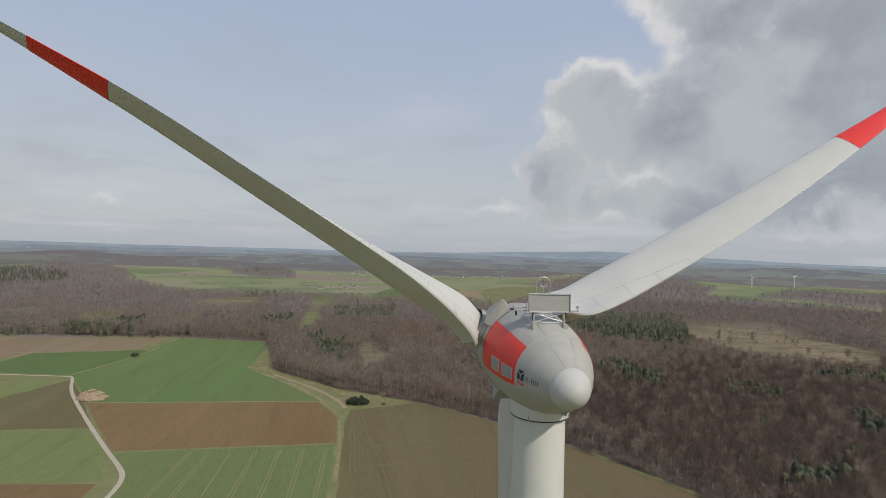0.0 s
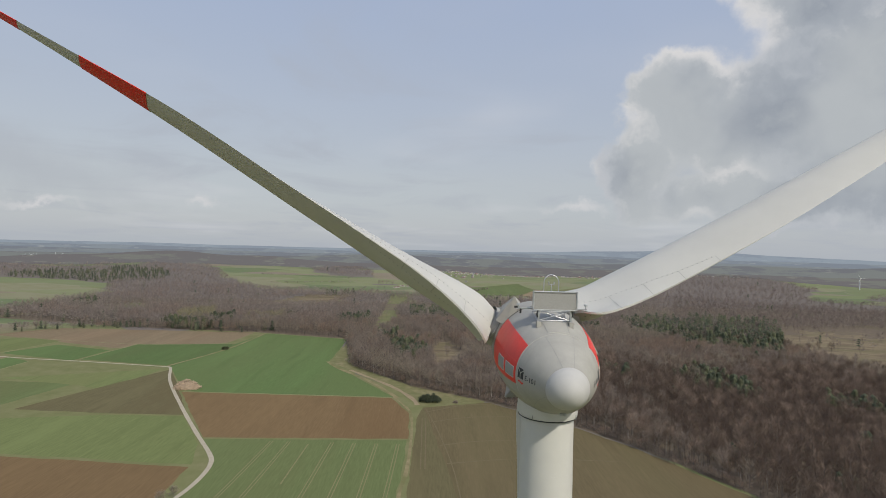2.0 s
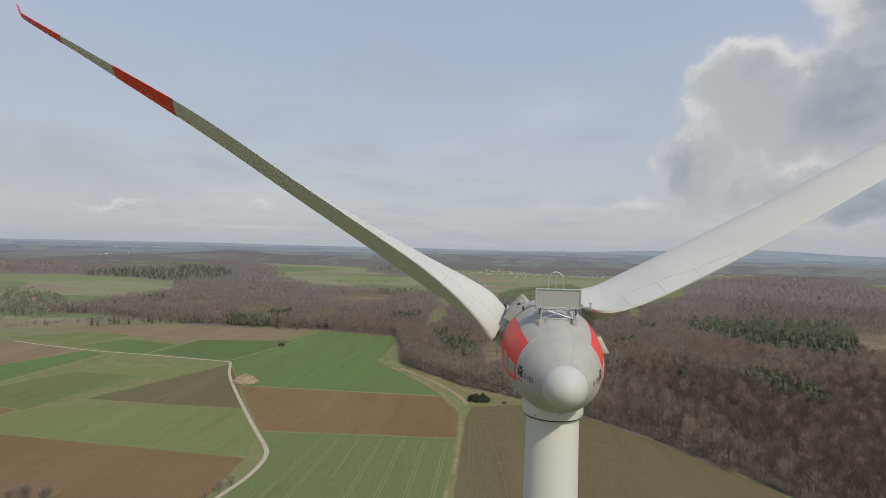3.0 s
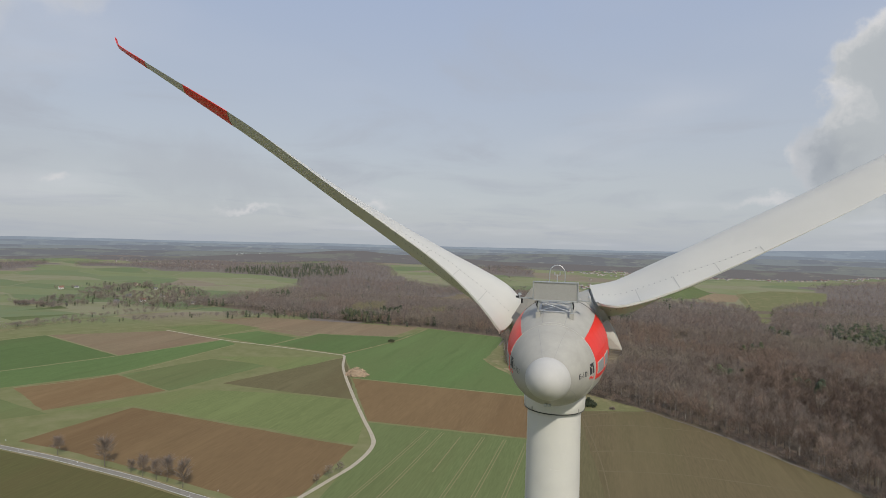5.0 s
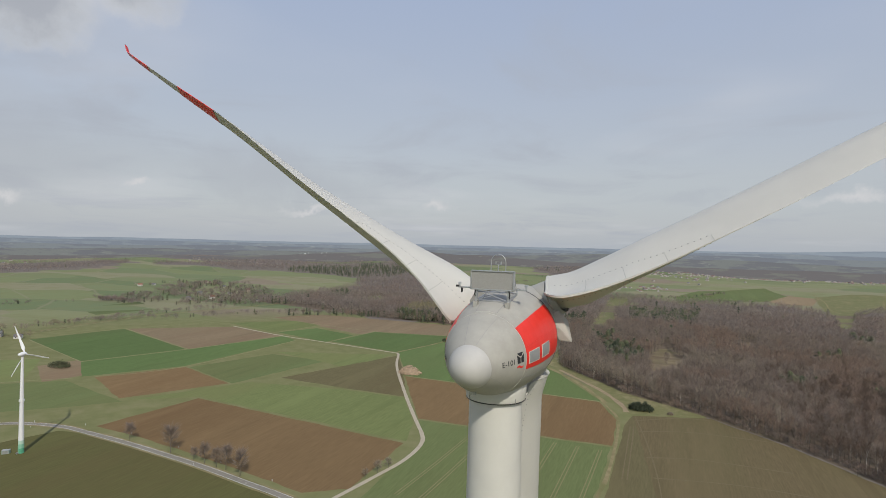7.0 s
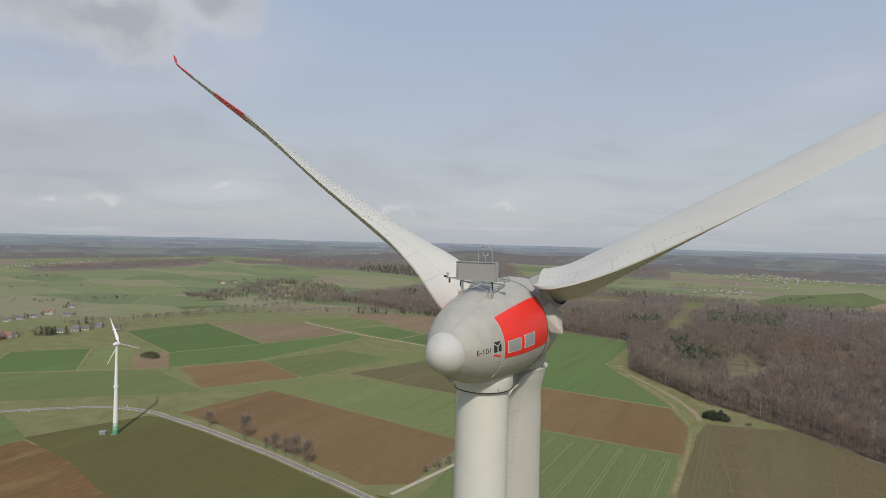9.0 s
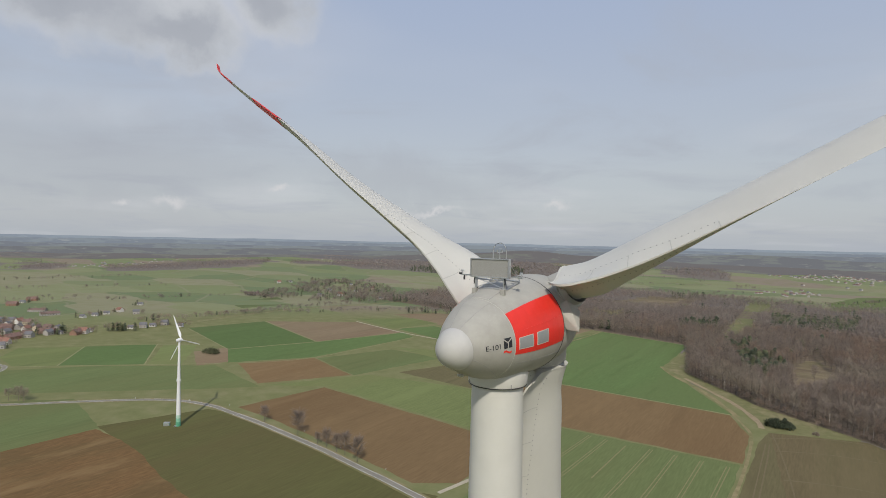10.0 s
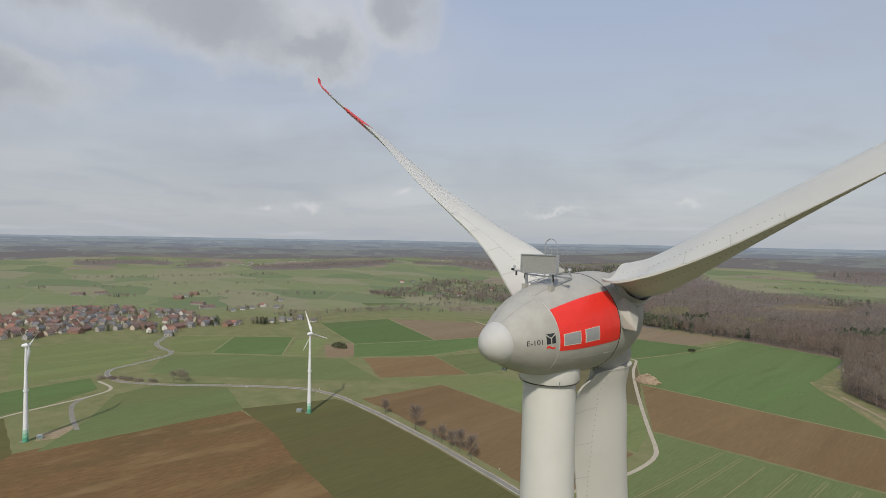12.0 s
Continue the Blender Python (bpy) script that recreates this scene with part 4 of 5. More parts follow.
def bare_tree(rng, h, sprays, width=1.0, trunk_sides=3, fine=0.017):
    """Corners, triangles and slots of a leafless tree: trunk, limbs and fine twig sprays. Slot 0 bark, 1 twigs."""
    v, t, s = [], [], []
    def spike(a, b, w, slot):
        a, b = np.array(a), np.array(b)
        d = b - a
        side = np.cross(d, rng.normal(size=3))
        side = side / (np.linalg.norm(side) + 1e-6) * w
        k = len(v)
        v.extend([a - side, a + side, b])
        t.append((k, k + 1, k + 2))
        s.append(slot)
    r = 0.014 * h
    k = len(v)
    for i in range(trunk_sides):
        a = 2 * math.pi * i / trunk_sides
        v.append((r * math.cos(a), r * math.sin(a), 0))
    v.append((0, 0, h * 0.92))
    for i in range(trunk_sides):
        t.append((k + i, k + (i + 1) % trunk_sides, k + trunk_sides))
        s.append(0)
    crown_r = h * 0.20 * width
    for i in range(sprays):
        z0 = h * rng.uniform(0.32, 0.86)
        a = rng.uniform(0, 2 * math.pi)
        reach = crown_r * rng.uniform(0.45, 1.1) * (1.15 - 0.75 * max(0, (z0 / h - 0.45)))
        z1 = min(h, z0 + h * rng.uniform(0.10, 0.30))
        mid = np.array((math.cos(a) * reach * 0.45, math.sin(a) * reach * 0.45, z0 + (z1 - z0) * 0.4))
        tip = np.array((math.cos(a) * reach, math.sin(a) * reach, z1))
        if i % 3 == 0:
            spike((0, 0, z0 - 0.04 * h), tip, 0.005 * h, 0)
        for j in range(3):
            off = rng.normal(size=3) * 0.055 * h
            spike(mid + off * 0.6, tip + off, fine * h * rng.uniform(0.7, 1.2), 1)
    return np.array(v, np.float32), np.array(t, np.int32), np.array(s, np.int32)


def conifer(rng, h, tiers, spikes, width=1.0):
    """A ragged spruce: trunk and tiers of drooping boughs."""
    v, t, s = [], [], []
    r = 0.012 * h
    for i in range(3):
        a = 2 * math.pi * i / 3
        v.append((r * math.cos(a), r * math.sin(a), 0))
    v.append((0, 0, h * 0.9))
    for i in range(3):
        t.append((i, (i + 1) % 3, 3))
        s.append(0)
    for k in range(tiers):
        f = k / tiers
        z = h * (0.14 + 0.84 * f)
        rad = h * 0.135 * width * (1 - f) ** 0.85 + 0.15
        top = len(v)
        v.append((0, 0, min(h, z + h * 0.16)))
        ring = []
        for i in range(spikes):
            a = 2 * math.pi * (i + 0.5 * (k % 2)) / spikes + rng.uniform(-0.2, 0.2)
            rr = rad * (rng.uniform(0.75, 1.2) if i % 2 else rng.uniform(0.35, 0.6))
            ring.append(len(v))
            v.append((rr * math.cos(a), rr * math.sin(a), z - (0.05 * h if i % 2 else 0) * rng.uniform(0.6, 1.2)))
        for i in range(spikes):
            t.append((top, ring[i], ring[(i + 1) % spikes]))
            s.append(1)
    return np.array(v, np.float32), np.array(t, np.int32), np.array(s, np.int32)


def scatter(name, kinds, places, mats, label, category, rng):
    """Joins many trees into one object of kind stuff. places: rows of x, y, z, scale, slot shift of the twig colour."""
    vs, ts, ss = [], [], []
    base = 0
    for x, y, z, sc, hue in places:
        v, t, s = kinds[int(rng.integers(len(kinds)))]
        a = rng.uniform(0, 2 * math.pi)
        c, si = math.cos(a) * sc, math.sin(a) * sc
        w = np.empty_like(v)
        w[:, 0] = v[:, 0] * c - v[:, 1] * si + x
        w[:, 1] = v[:, 0] * si + v[:, 1] * c + y
        w[:, 2] = v[:, 2] * sc * rng.uniform(0.9, 1.12) + z - 0.2
        vs.append(w)
        ts.append(t + base)
        ss.append(np.where(s == 0, 0, 1 + int(hue)))
        base += len(v)
    ob = new(name, raw_mesh(name, np.concatenate(vs), np.concatenate(ts), mats, np.concatenate(ss)))
    return tagged(ob, label, category, kind="stuff")


def twig(name, c):
    """Thin twigs and buds: half of the light passes through the spray."""
    mat = bpy.data.materials.new(name)
    mat.use_nodes = True
    n = Nodes(mat.node_tree)
    vec = n.add("ShaderNodeTexCoord").outputs["Object"]
    col = n.ramp(n.noise(vec, 0.05, 3.0, 0.6), around(c, 0.2))
    rnd = n.add("ShaderNodeNewGeometry").outputs["Random Per Island"]
    col = n.mix(0.12, col, n.ramp(rnd, [(0, (0.5, 0.5, 0.5)), (1, (1.6, 1.57, 1.52))]), "MULTIPLY")
    dif = n.add("ShaderNodeBsdfDiffuse", {0: col}).outputs[0]
    thin = n.add("ShaderNodeBsdfTranslucent", {0: col}).outputs[0]
    mixed = n.add("ShaderNodeMixShader", {0: 0.5, 1: dif, 2: thin}).outputs[0]
    n.add("ShaderNodeOutputMaterial", {0: mixed})
    return mat


M_BARK = surface("grey_bark", around((0.135, 0.115, 0.098), 0.25), 0.3, 0.95, per_island=0.35, spec=0.1)
M_BIRCH = surface("pale_bark", around((0.36, 0.33, 0.29), 0.25), 0.3, 0.9, per_island=0.6, spec=0.1)
# the fourth colour of each list has cloud shade put into it
M_TWIGS = [twig("grey_brown_twigs", (0.318, 0.262, 0.214)), twig("red_brown_twigs", (0.335, 0.252, 0.194)), twig("pale_brown_twigs", (0.360, 0.305, 0.238)), twig("shaded_brown_twigs", (0.172, 0.128, 0.100)), twig("budding_yellow_twigs", (0.36, 0.32, 0.17))]
# twigs of distant trees: a slight grey haze is put into the colours
M_HAZED_TWIGS = [twig("ash_brown_twigs", (0.312, 0.266, 0.230)), twig("russet_grey_twigs", (0.322, 0.258, 0.216)), twig("pale_grey_twigs", (0.345, 0.296, 0.252)), twig("shaded_far_twigs", (0.250, 0.205, 0.178)), twig("olive_grey_twigs", (0.36, 0.325, 0.20))]
M_NEEDLE = surface("dark_needles", around((0.058, 0.070, 0.044), 0.25), 0.08, 0.9, detail=3, per_island=0.35, spec=0.2)
M_NEEDLE2 = surface("olive_needles", around((0.086, 0.094, 0.052), 0.25), 0.08, 0.9, detail=3, per_island=0.35, spec=0.2)


def conifer_stand(x, y):
    """Where spruce stands among the bare trees."""
    return noise.noise((x / 85.0, y / 85.0, 31.0)) > 0.60 or any(inside(x, y, stand) for stand in STANDS)


STANDS = [
    [(-489, 933), (-414, 958), (-380, 895), (-440, 882)], [(-430, 1008), (-391, 1028), (-368, 956), (-398, 940)], [(-194, 1029), (-134, 1079), (-126, 978), (-179, 967)],
    [(-64, 1242), (83, 1322), (62, 1095), (-51, 1067)], [(-71, 778), (-30, 790), (-14, 700), (-33, 652), (-60, 682)], [(-100, 850), (-50, 880), (-70, 790), (-92, 800)], [(-1280, 1600), (-1140, 1670), (-1040, 1820), (-1200, 2100), (-1460, 2100), (-1530, 1950)],
    [(479, 1040), (578, 1048), (759, 1171), (635, 966), (500, 740), (421, 796), (385, 822)], [(565, 585), (598, 568), (637, 553), (590, 500), (541, 512), (519, 535)],
    [(262, 281), (282, 289), (339, 304), (308, 270), (265, 258), (241, 259)], [(433, 397), (454, 386), (383, 323), (383, 340)], [(250, 311), (262, 304), (250, 293), (238, 297)],
    [(314, 575), (340, 560), (316, 496), (285, 510)], [(397, 518), (433, 472), (400, 445), (364, 475)], [(-1378, 2313), (-1302, 2356), (-996, 2057), (-959, 1874), (-1080, 1804)],
    [(390, 1135), (520, 1205), (535, 1040), (533, 965), (415, 852), (354, 926)], [(580, 1225), (745, 1190), (600, 920), (515, 800), (482, 895)], [(327, 650), (334, 545), (298, 491), (279, 540), (264, 584)],
    [(-330, 1590), (-250, 1640), (-240, 1600), (-320, 1560)], [(180, 800), (215, 840), (230, 815), (195, 780)], [(120, 640), (150, 655), (160, 630), (130, 620)],
]
BUDDING = [[(-503, 1026), (-462, 1112), (-412, 988), (-463, 953)], [(-380, 1000), (-300, 1060), (-290, 990)]]


def plant_woods():
    rng = np.random.default_rng(5)
    near_kinds = [bare_tree(rng, 1.0, 54, rng.uniform(1.0, 1.4), fine=0.006) for _ in range(9)]
    far_kinds = [bare_tree(rng, 1.0, 10, rng.uniform(1.5, 2.0), fine=0.021) for _ in range(6)]
    cone_kinds = [conifer(rng, 1.0, 12, 14, rng.uniform(0.8, 1.15)) for _ in range(6)]
    cone_far = [conifer(rng, 1.0, 4, 6, rng.uniform(1.1, 1.4)) for _ in range(4)]
    near, far, cones, cones_far = [], [], [], []
    # jittered grids, finer close by
    for lo, hi, step in ((0, 760, 6.6), (760, 1250, 8.0), (1250, 1900, 11.0), (1900, 2900, 18.0)):
        cells = np.arange(-hi, hi, step)
        for x in cells:
            for y in np.arange(-140 if hi < 1300 else 0, hi, step):
                px, py = x + rng.uniform(-0.5, 0.5) * step, y + rng.uniform(-0.5, 0.5) * step
                d = math.hypot(px, py)
                if d < lo or d >= hi:
                    continue
                az = math.degrees(math.atan2(-px, py))
                if az < -60 or az > 95:
                    continue
                if px < -915 and d < 1250:
                    continue
                if woods(px, py) < 0.5 and not (rng.random() < 0.03 and any(inside(px, py, c) for c in CLEARINGS)):
                    continue
                z = height(px, py)
                if conifer_stand(px, py) and rng.random() < 0.75 or rng.random() < 0.006:
                    (cones if d < 1100 else cones_far).append((px, py, z, rng.uniform(11, 20), rng.integers(2)))
                else:
                    v = noise.noise((px / 120.0, py / 120.0, 41.0))
                    hue = 1 if v > 0.15 else (2 if v < -0.28 else 0)
                    if rng.random() < 0.2:
                        hue = int(rng.integers(3))
                    # cloud shade on the near right-hand wood, given by darker twig colour
                    if px > 150 + rng.uniform(-60, 60) and py < 640 + rng.uniform(-90, 90):
                        hue = 3 if rng.random() < 0.75 else 1
                    elif any(inside(px, py, b) for b in BUDDING):
                        hue = 4
                    # the same darkened colour shades the far right-hand slopes
                    elif d > 950 and az < -24 and rng.random() < 0.7:
                        hue = 3
                    row = (px, py, z, rng.uniform(14, 22) if d < 1250 else rng.uniform(12, 17), hue)
                    (near if d < 1000 else far).append(row)
    scatter("bare_woodland", near_kinds, near, [M_BARK] + M_TWIGS, "leafless brown beech wood", "woodland", rng)
    scatter("far_woodland", far_kinds, far, [M_BARK] + M_HAZED_TWIGS, "leafless grey-brown woods on distant slopes", "woodland", rng)
    scatter("spruce_stand", cone_kinds, cones, [M_BARK, M_NEEDLE, M_NEEDLE2], "dark green spruces among bare trees", "conifers", rng)
    scatter("far_spruce_stand", cone_far, cones_far, [M_BARK, M_NEEDLE, M_NEEDLE2], "dark green distant conifers", "conifers", rng)


plant_woods()

# ---- details of the large turbine ----
def flat_text(words, size, depth=0.004):
    """Lettering as a bmesh, lying in x and y, centred."""
    curve = bpy.data.curves.new("lettering", "FONT")
    curve.body, curve.size, curve.extrude, curve.align_x, curve.align_y = words, size, depth, "CENTER", "CENTER"
    ob = bpy.data.objects.new("lettering", curve)
    scene.collection.objects.link(ob)
    me = bpy.data.meshes.new_from_object(ob.evaluated_get(bpy.context.evaluated_depsgraph_get()))
    bm = bmesh.new()
    bm.from_mesh(me)
    bpy.data.objects.remove(ob)
    bpy.data.curves.remove(curve)
    bpy.data.meshes.remove(me)
    return bm


def wrap(bm, s, ang, side, lift):
    """Bends a flat shape on to the nacelle's skin; x runs to the reader's right."""
    for v in bm.verts:
        ss = s + v.co.x * side
        r = body_radius(ss)
        v.co = skin(ss, (ang - math.degrees(v.co.y / r)) * side, lift + v.co.z)
    bmesh.ops.recalc_face_normals(bm, faces=bm.faces)
    return bm


def plate(points, depth=0.004):
    """A flat shape from its outline."""
    bm = bmesh.new()
    low = [bm.verts.new((x, y, -depth)) for x, y in points]
    top = [bm.verts.new((x, y, depth)) for x, y in points]
    bm.faces.new(top)
    bm.faces.new(low[::-1])
    for i in range(len(points)):
        j = (i + 1) % len(points)
        bm.faces.new((low[i], low[j], top[j], top[i]))
    return bm


for side in (1, -1):
    part("lettering", wrap(flat_text("E-101", 0.40), -3.82, 88.0, side, 0.012), M_INK, nacelle, "dark printed lettering")
    for pts in ([(-0.27, 0.30), (0.27, 0.30), (0.04, 0.10), (-0.04, 0.10)], [(-0.27, 0.20), (-0.04, 0.02), (-0.04, -0.27), (-0.27, -0.27)], [(0.27, 0.20), (0.27, -0.27), (0.04, -0.27), (0.04, 0.02)]):
        part("emblem", wrap(plate(pts), -2.93, 85.0, side, 0.012), M_INK, nacelle, "dark emblem shape")
    wave = [(-0.26 + 0.52 * k / 10, 0.05 + 0.05 * math.sin(k / 10 * 2 * math.pi)) for k in range(11)]
    wave += [(x, y - 0.11) for x, y in reversed(wave)]
    part("emblem", wrap(plate(wave), -2.95, 97.6, side, 0.012), M_RED, nacelle, "small red wave")
part("roof_hatch", patch(-2.25, -0.72, -14, 15, 0.012), M_SHELL, nacelle, "grey roof hatch")
for a in (-14, 15):
    part("hatch_edge", line_on_skin([(-2.25 + 0.17 * k, a) for k in range(10)], 0.03, 0.02), M_SEAM, nacelle)
part("hatch_edge", line_on_skin([(-2.25, -14 + 2.9 * k) for k in range(11)], 0.03, 0.02), M_SEAM_LT, nacelle)
for a in (118, -118):
    part("seam", line_on_skin([(-2.4 + 0.435 * k, a) for k in range(13)], 0.02, 0.01), M_SEAM, nacelle)
bm = bmesh.new()
for x in (-0.15, 0.05):
    box(bm, x, -4.35, -1.60, 0.16, 0.12, 0.14, 0.02)
part("sensor", bm, M_STEEL, nacelle)
for k in range(4):
    a = 40 + 95 * k
    part("bracket", box(bmesh.new(), 1.83 * math.cos(radians(a)), 1.83 * math.sin(radians(a)), 137.06, 0.05, 0.05, 0.28, 0.01), M_SEAM, collar)

# cooler stand
for x in (-0.97, 0.97):
    part("foot", box(bmesh.new(), x, -1.35, 142.62, 0.26, 0.34, 0.36, 0.02), M_SHELL, cooler)
    part("beam", rod(bmesh.new(), (x, -1.2, 143.38), (x, 0.75, 143.16), 0.05), M_STEEL, cooler)
    part("brace", rod(bmesh.new(), (x, 0.75, 143.14), (x * 0.95, -0.9, 142.75), 0.035), M_STEEL, cooler)
    part("stay", rod(bmesh.new(), (x * 1.3, -1.1, 144.3), (x, 0.75, 143.25), 0.025), M_STEEL, cooler)
    bm = bmesh.new()
    path = [(x * 1.05, -1.28, 143.45), (x * 1.10, -1.30, 143.2), (x * 1.02, -1.22, 142.95), (x * 0.9, -1.15, 142.72)]
    for p, q in zip(path, path[1:]):
        rod(bm, p, q, 0.045, seg=8)
    part("cable", bm, M_BLACK, cooler, "black hose")
for p, q in (((-0.97, -1.24, 143.42), (0.97, -1.24, 142.85)), ((0.97, -1.24, 143.42), (-0.97, -1.24, 142.85)), ((-0.97, 0.72, 143.2), (0.97, 0.72, 143.2)), ((-0.97, -1.22, 142.86), (0.97, -1.22, 142.86)), ((-0.97, 0.7, 143.2), (0.97, -0.8, 143.3))):
    part("brace", rod(bmesh.new(), p, q, 0.022, seg=8), M_STEEL, cooler)
for x, w in ((-1.78, 0.95), (1.66, 0.72)):
    arm = part("sensor_arm", box(bmesh.new(), x, -0.95, 143.53, w, 0.07, 0.09, 0.01), M_STEEL, cooler)
    end = x + math.copysign(w * 0.38, x)
    bm = rod(bmesh.new(), (end, -0.95, 143.55), (end, -0.95, 143.72), 0.04)
    rod(bm, (end, -0.95, 143.72), (end, -0.95, 143.84), 0.11, 0.09, 14)
    part("beacon", bm, M_STEEL, arm)
bm = box(bmesh.new(), -2.28, -0.95, 143.6, 0.2, 0.12, 0.12, 0.02)
rod(bm, (-2.0, -0.95, 143.5), (-2.0, -0.95, 143.22), 0.06)
part("wind_vane", bm, M_BLACK, cooler)
bm = bmesh.new()
arch = [(-0.46, 143.25)] + [(-0.46 * math.cos(math.pi * k / 14), 145.05 + 0.5 * math.sin(math.pi * k / 14)) for k in range(15)] + [(0.46, 143.25)]
for (x0, z0), (x1, z1) in zip(arch, arch[1:]):
    rod(bm, (x0, -0.1, z0), (x1, -0.1, z1), 0.028, seg=8)
part("hoop", bm, M_STEEL, cooler, "bright tubular hoop")
bm = rod(bmesh.new(), (0, -0.1, 143.25), (0, -0.1, 144.95), 0.03)
rod(bm, (-0.16, -0.1, 144.95), (0.16, -0.1, 144.95), 0.02)
for x in (-0.16, 0.16):
    rod(bm, (x, -0.1, 144.95), (x, -0.1, 145.12), 0.035)
part("anemometer", bm, M_STEEL, cooler)

# seams, rivets and root fairings of the blades
def blade_strip(r, u0, u1, width, lift, steps=12):
    bm = bmesh.new()
    prev = None
    for k in range(steps + 1):
        u = (u0 + (u1 - u0) * k / steps) % 1.0
        row = (bm.verts.new(blade_point(r - width / 2, u, lift)), bm.verts.new(blade_point(r + width / 2, u, lift)))
        if prev:
            bm.faces.new((prev[0], prev[1], row[1], row[0]))
        prev = row
    bmesh.ops.recalc_face_normals(bm, faces=bm.faces)
    return bm


M_JOINT = surface("joint_sealant", around((0.40, 0.40, 0.36), 0.1), 3, 0.6)


def rivet_row():
    """One row of bolt heads along each face of the blade's inner part, nearing the trailing edge outward."""
    bm = bmesh.new()
    r = 3.9
    while r < 13.5:
        u = float(np.interp(r, (3.6, 5.9, 8.3, 10.8, 13.5), (0.235, 0.205, 0.165, 0.135, 0.11)))
        for v in (u, 1 - u):
            bmesh.ops.create_icosphere(bm, subdivisions=1, radius=0.042, matrix=Matrix.Translation(blade_point(r, v, 0.005)))
        r += 0.36
    return bm


for blade in [o for o in turbine.children if o.name.split(".")[0] == "blade"]:
    for r, u in ((5.9, 0.205), (8.3, 0.165), (10.8, 0.135), (13.5, 0.11)):
        part("joint", blade_strip(r, 0.01, u, 0.045, 0.014), M_JOINT, blade)
        part("joint", blade_strip(r, 0.99, 1 - u, 0.045, 0.014), M_JOINT, blade)
    tagged(part("rivets", rivet_row(), M_SEAM, blade, "row of dark bolt heads"), kind="stuff")
    part("root_rim", blade_mesh(3.3, 3.4, 0.05, 3), M_BLADE, blade, "pale rounded root rim", smooth_angle=40)
    bm = bmesh.new()
    # pointed fairing between hub and blade root; corners as tangent, radius, along
    for tg, rad, s in ((0.0, 3.5, 3.5), (-0.1, 2.8, 3.02), (-1.7, 2.75, 2.98), (-2.15, 3.45, 3.05), (-1.95, 2.7, 3.75), (-1.0, 3.5, 4.5), (-0.6, 2.7, 4.8)):
        bm.verts.new((-tg, s, rad))
    bmesh.ops.convex_hull(bm, input=bm.verts)
    bmesh.ops.bevel(bm, geom=list(bm.edges), offset=0.03, segments=2, affect="EDGES")
    part("root_fairing", bm, M_SHELL, blade, "grey pointed root fairing")

# ---- the two smaller turbines ----
def small_turbine(x, y, hub_h, yaw, spin, label):
    base = tagged(empty("small_wind_turbine", Matrix.Translation((x, y, 0))), label, "wind turbine", "small wind turbines")
    tw = part("tower", lathe([(0, 1.75), (9, 1.6), (hub_h * 0.53, 1.15), (hub_h * 0.53, 1.22), (hub_h - 1.2, 0.72)], 32, "Z"), M_WHITE, base, smooth_angle=40)
    for k, (z0, z1, r0, r1) in enumerate(((0.05, 3.4, 1.77, 1.71), (3.4, 6.2, 1.71, 1.66), (6.2, 8.6, 1.66, 1.615))):
        mat = surface("green_band_%s" % "abc"[k], around(((0.09, 0.33, 0.20), (0.22, 0.46, 0.32), (0.42, 0.58, 0.48))[k], 0.06), 0.6, 0.5)
        part("green_band", lathe([(z0, r0 + 0.005), (z1, r1 + 0.005)], 32, "Z"), mat, tw, "green painted ring")
    part("platform_ring", lathe([(hub_h * 0.53 - 0.5, 1.2), (hub_h * 0.53 - 0.5, 1.6), (hub_h * 0.53 + 0.9, 1.6), (hub_h * 0.53 + 0.9, 1.2)], 24, "Z"), M_WHITE, tw)
    m = Matrix.Translation((0, 0, hub_h)) @ Matrix.Rotation(radians(yaw), 4, "Z")
    part("nacelle", lathe([(-2.9, 0), (-2.7, 0.6), (-1.9, 1.1), (-0.6, 1.45), (0.5, 1.5), (0.9, 1.4)], 28), M_WHITE, base, m=m, smooth_angle=40)
    part("hub", lathe([(0.95, 1.3), (1.5, 1.25), (2.2, 0.95), (2.7, 0.5), (2.9, 0)], 28), M_WHITE, base, m=m, smooth_angle=40)
    for k in range(3):
        bm = bmesh.new()
        rows = []
        for r, c, th, b in ((0.8, 0.9, 0.8, 30), (2.2, 1.0, 0.7, 35), (4.2, 2.1, 0.42, 40), (9, 1.5, 0.26, 60), (15, 0.95, 0.15, 72), (19.4, 0.5, 0.08, 78), (20, 0.15, 0.03, 80)):
            sn, cs = math.sin(radians(b)), math.cos(radians(b))
            ring = []
            for i in range(12):
                a = 2 * math.pi * i / 12
                u, w = c * (0.5 * math.cos(a) + 0.15), th * 0.5 * math.sin(a)
                ring.append(bm.verts.new((u * sn + w * cs, 1.6 + u * cs - w * sn, r)))
            rows.append(ring)
        for p, q in zip(rows, rows[1:]):
            for i in range(12):
                bm.faces.new((p[i], p[(i + 1) % 12], q[(i + 1) % 12], q[i]))
        bm.faces.new(rows[-1])
        bmesh.ops.recalc_face_normals(bm, faces=bm.faces)
        part("blade", bm, M_WHITE, base, m=m @ Matrix.Rotation(radians(spin + 120 * k), 4, "Y"), smooth_angle=50)
    part("door", box(bmesh.new(), 0, -1.72, 1.9, 0.9, 0.12, 2.0, 0.02), M_GREENBASE, base)
    part("steps", box(bmesh.new(), 0, -2.4, 0.45, 1.1, 1.4, 0.9, 0.02), M_STEEL, base)
    return base


small_turbine(-384, 198, 65.7, 10, -26, "white wind turbine with green-banded foot beside the road")
small_turbine(-451, 17, 67.0, -25, 50, "white wind turbine with green-banded foot beside a gravel pad")


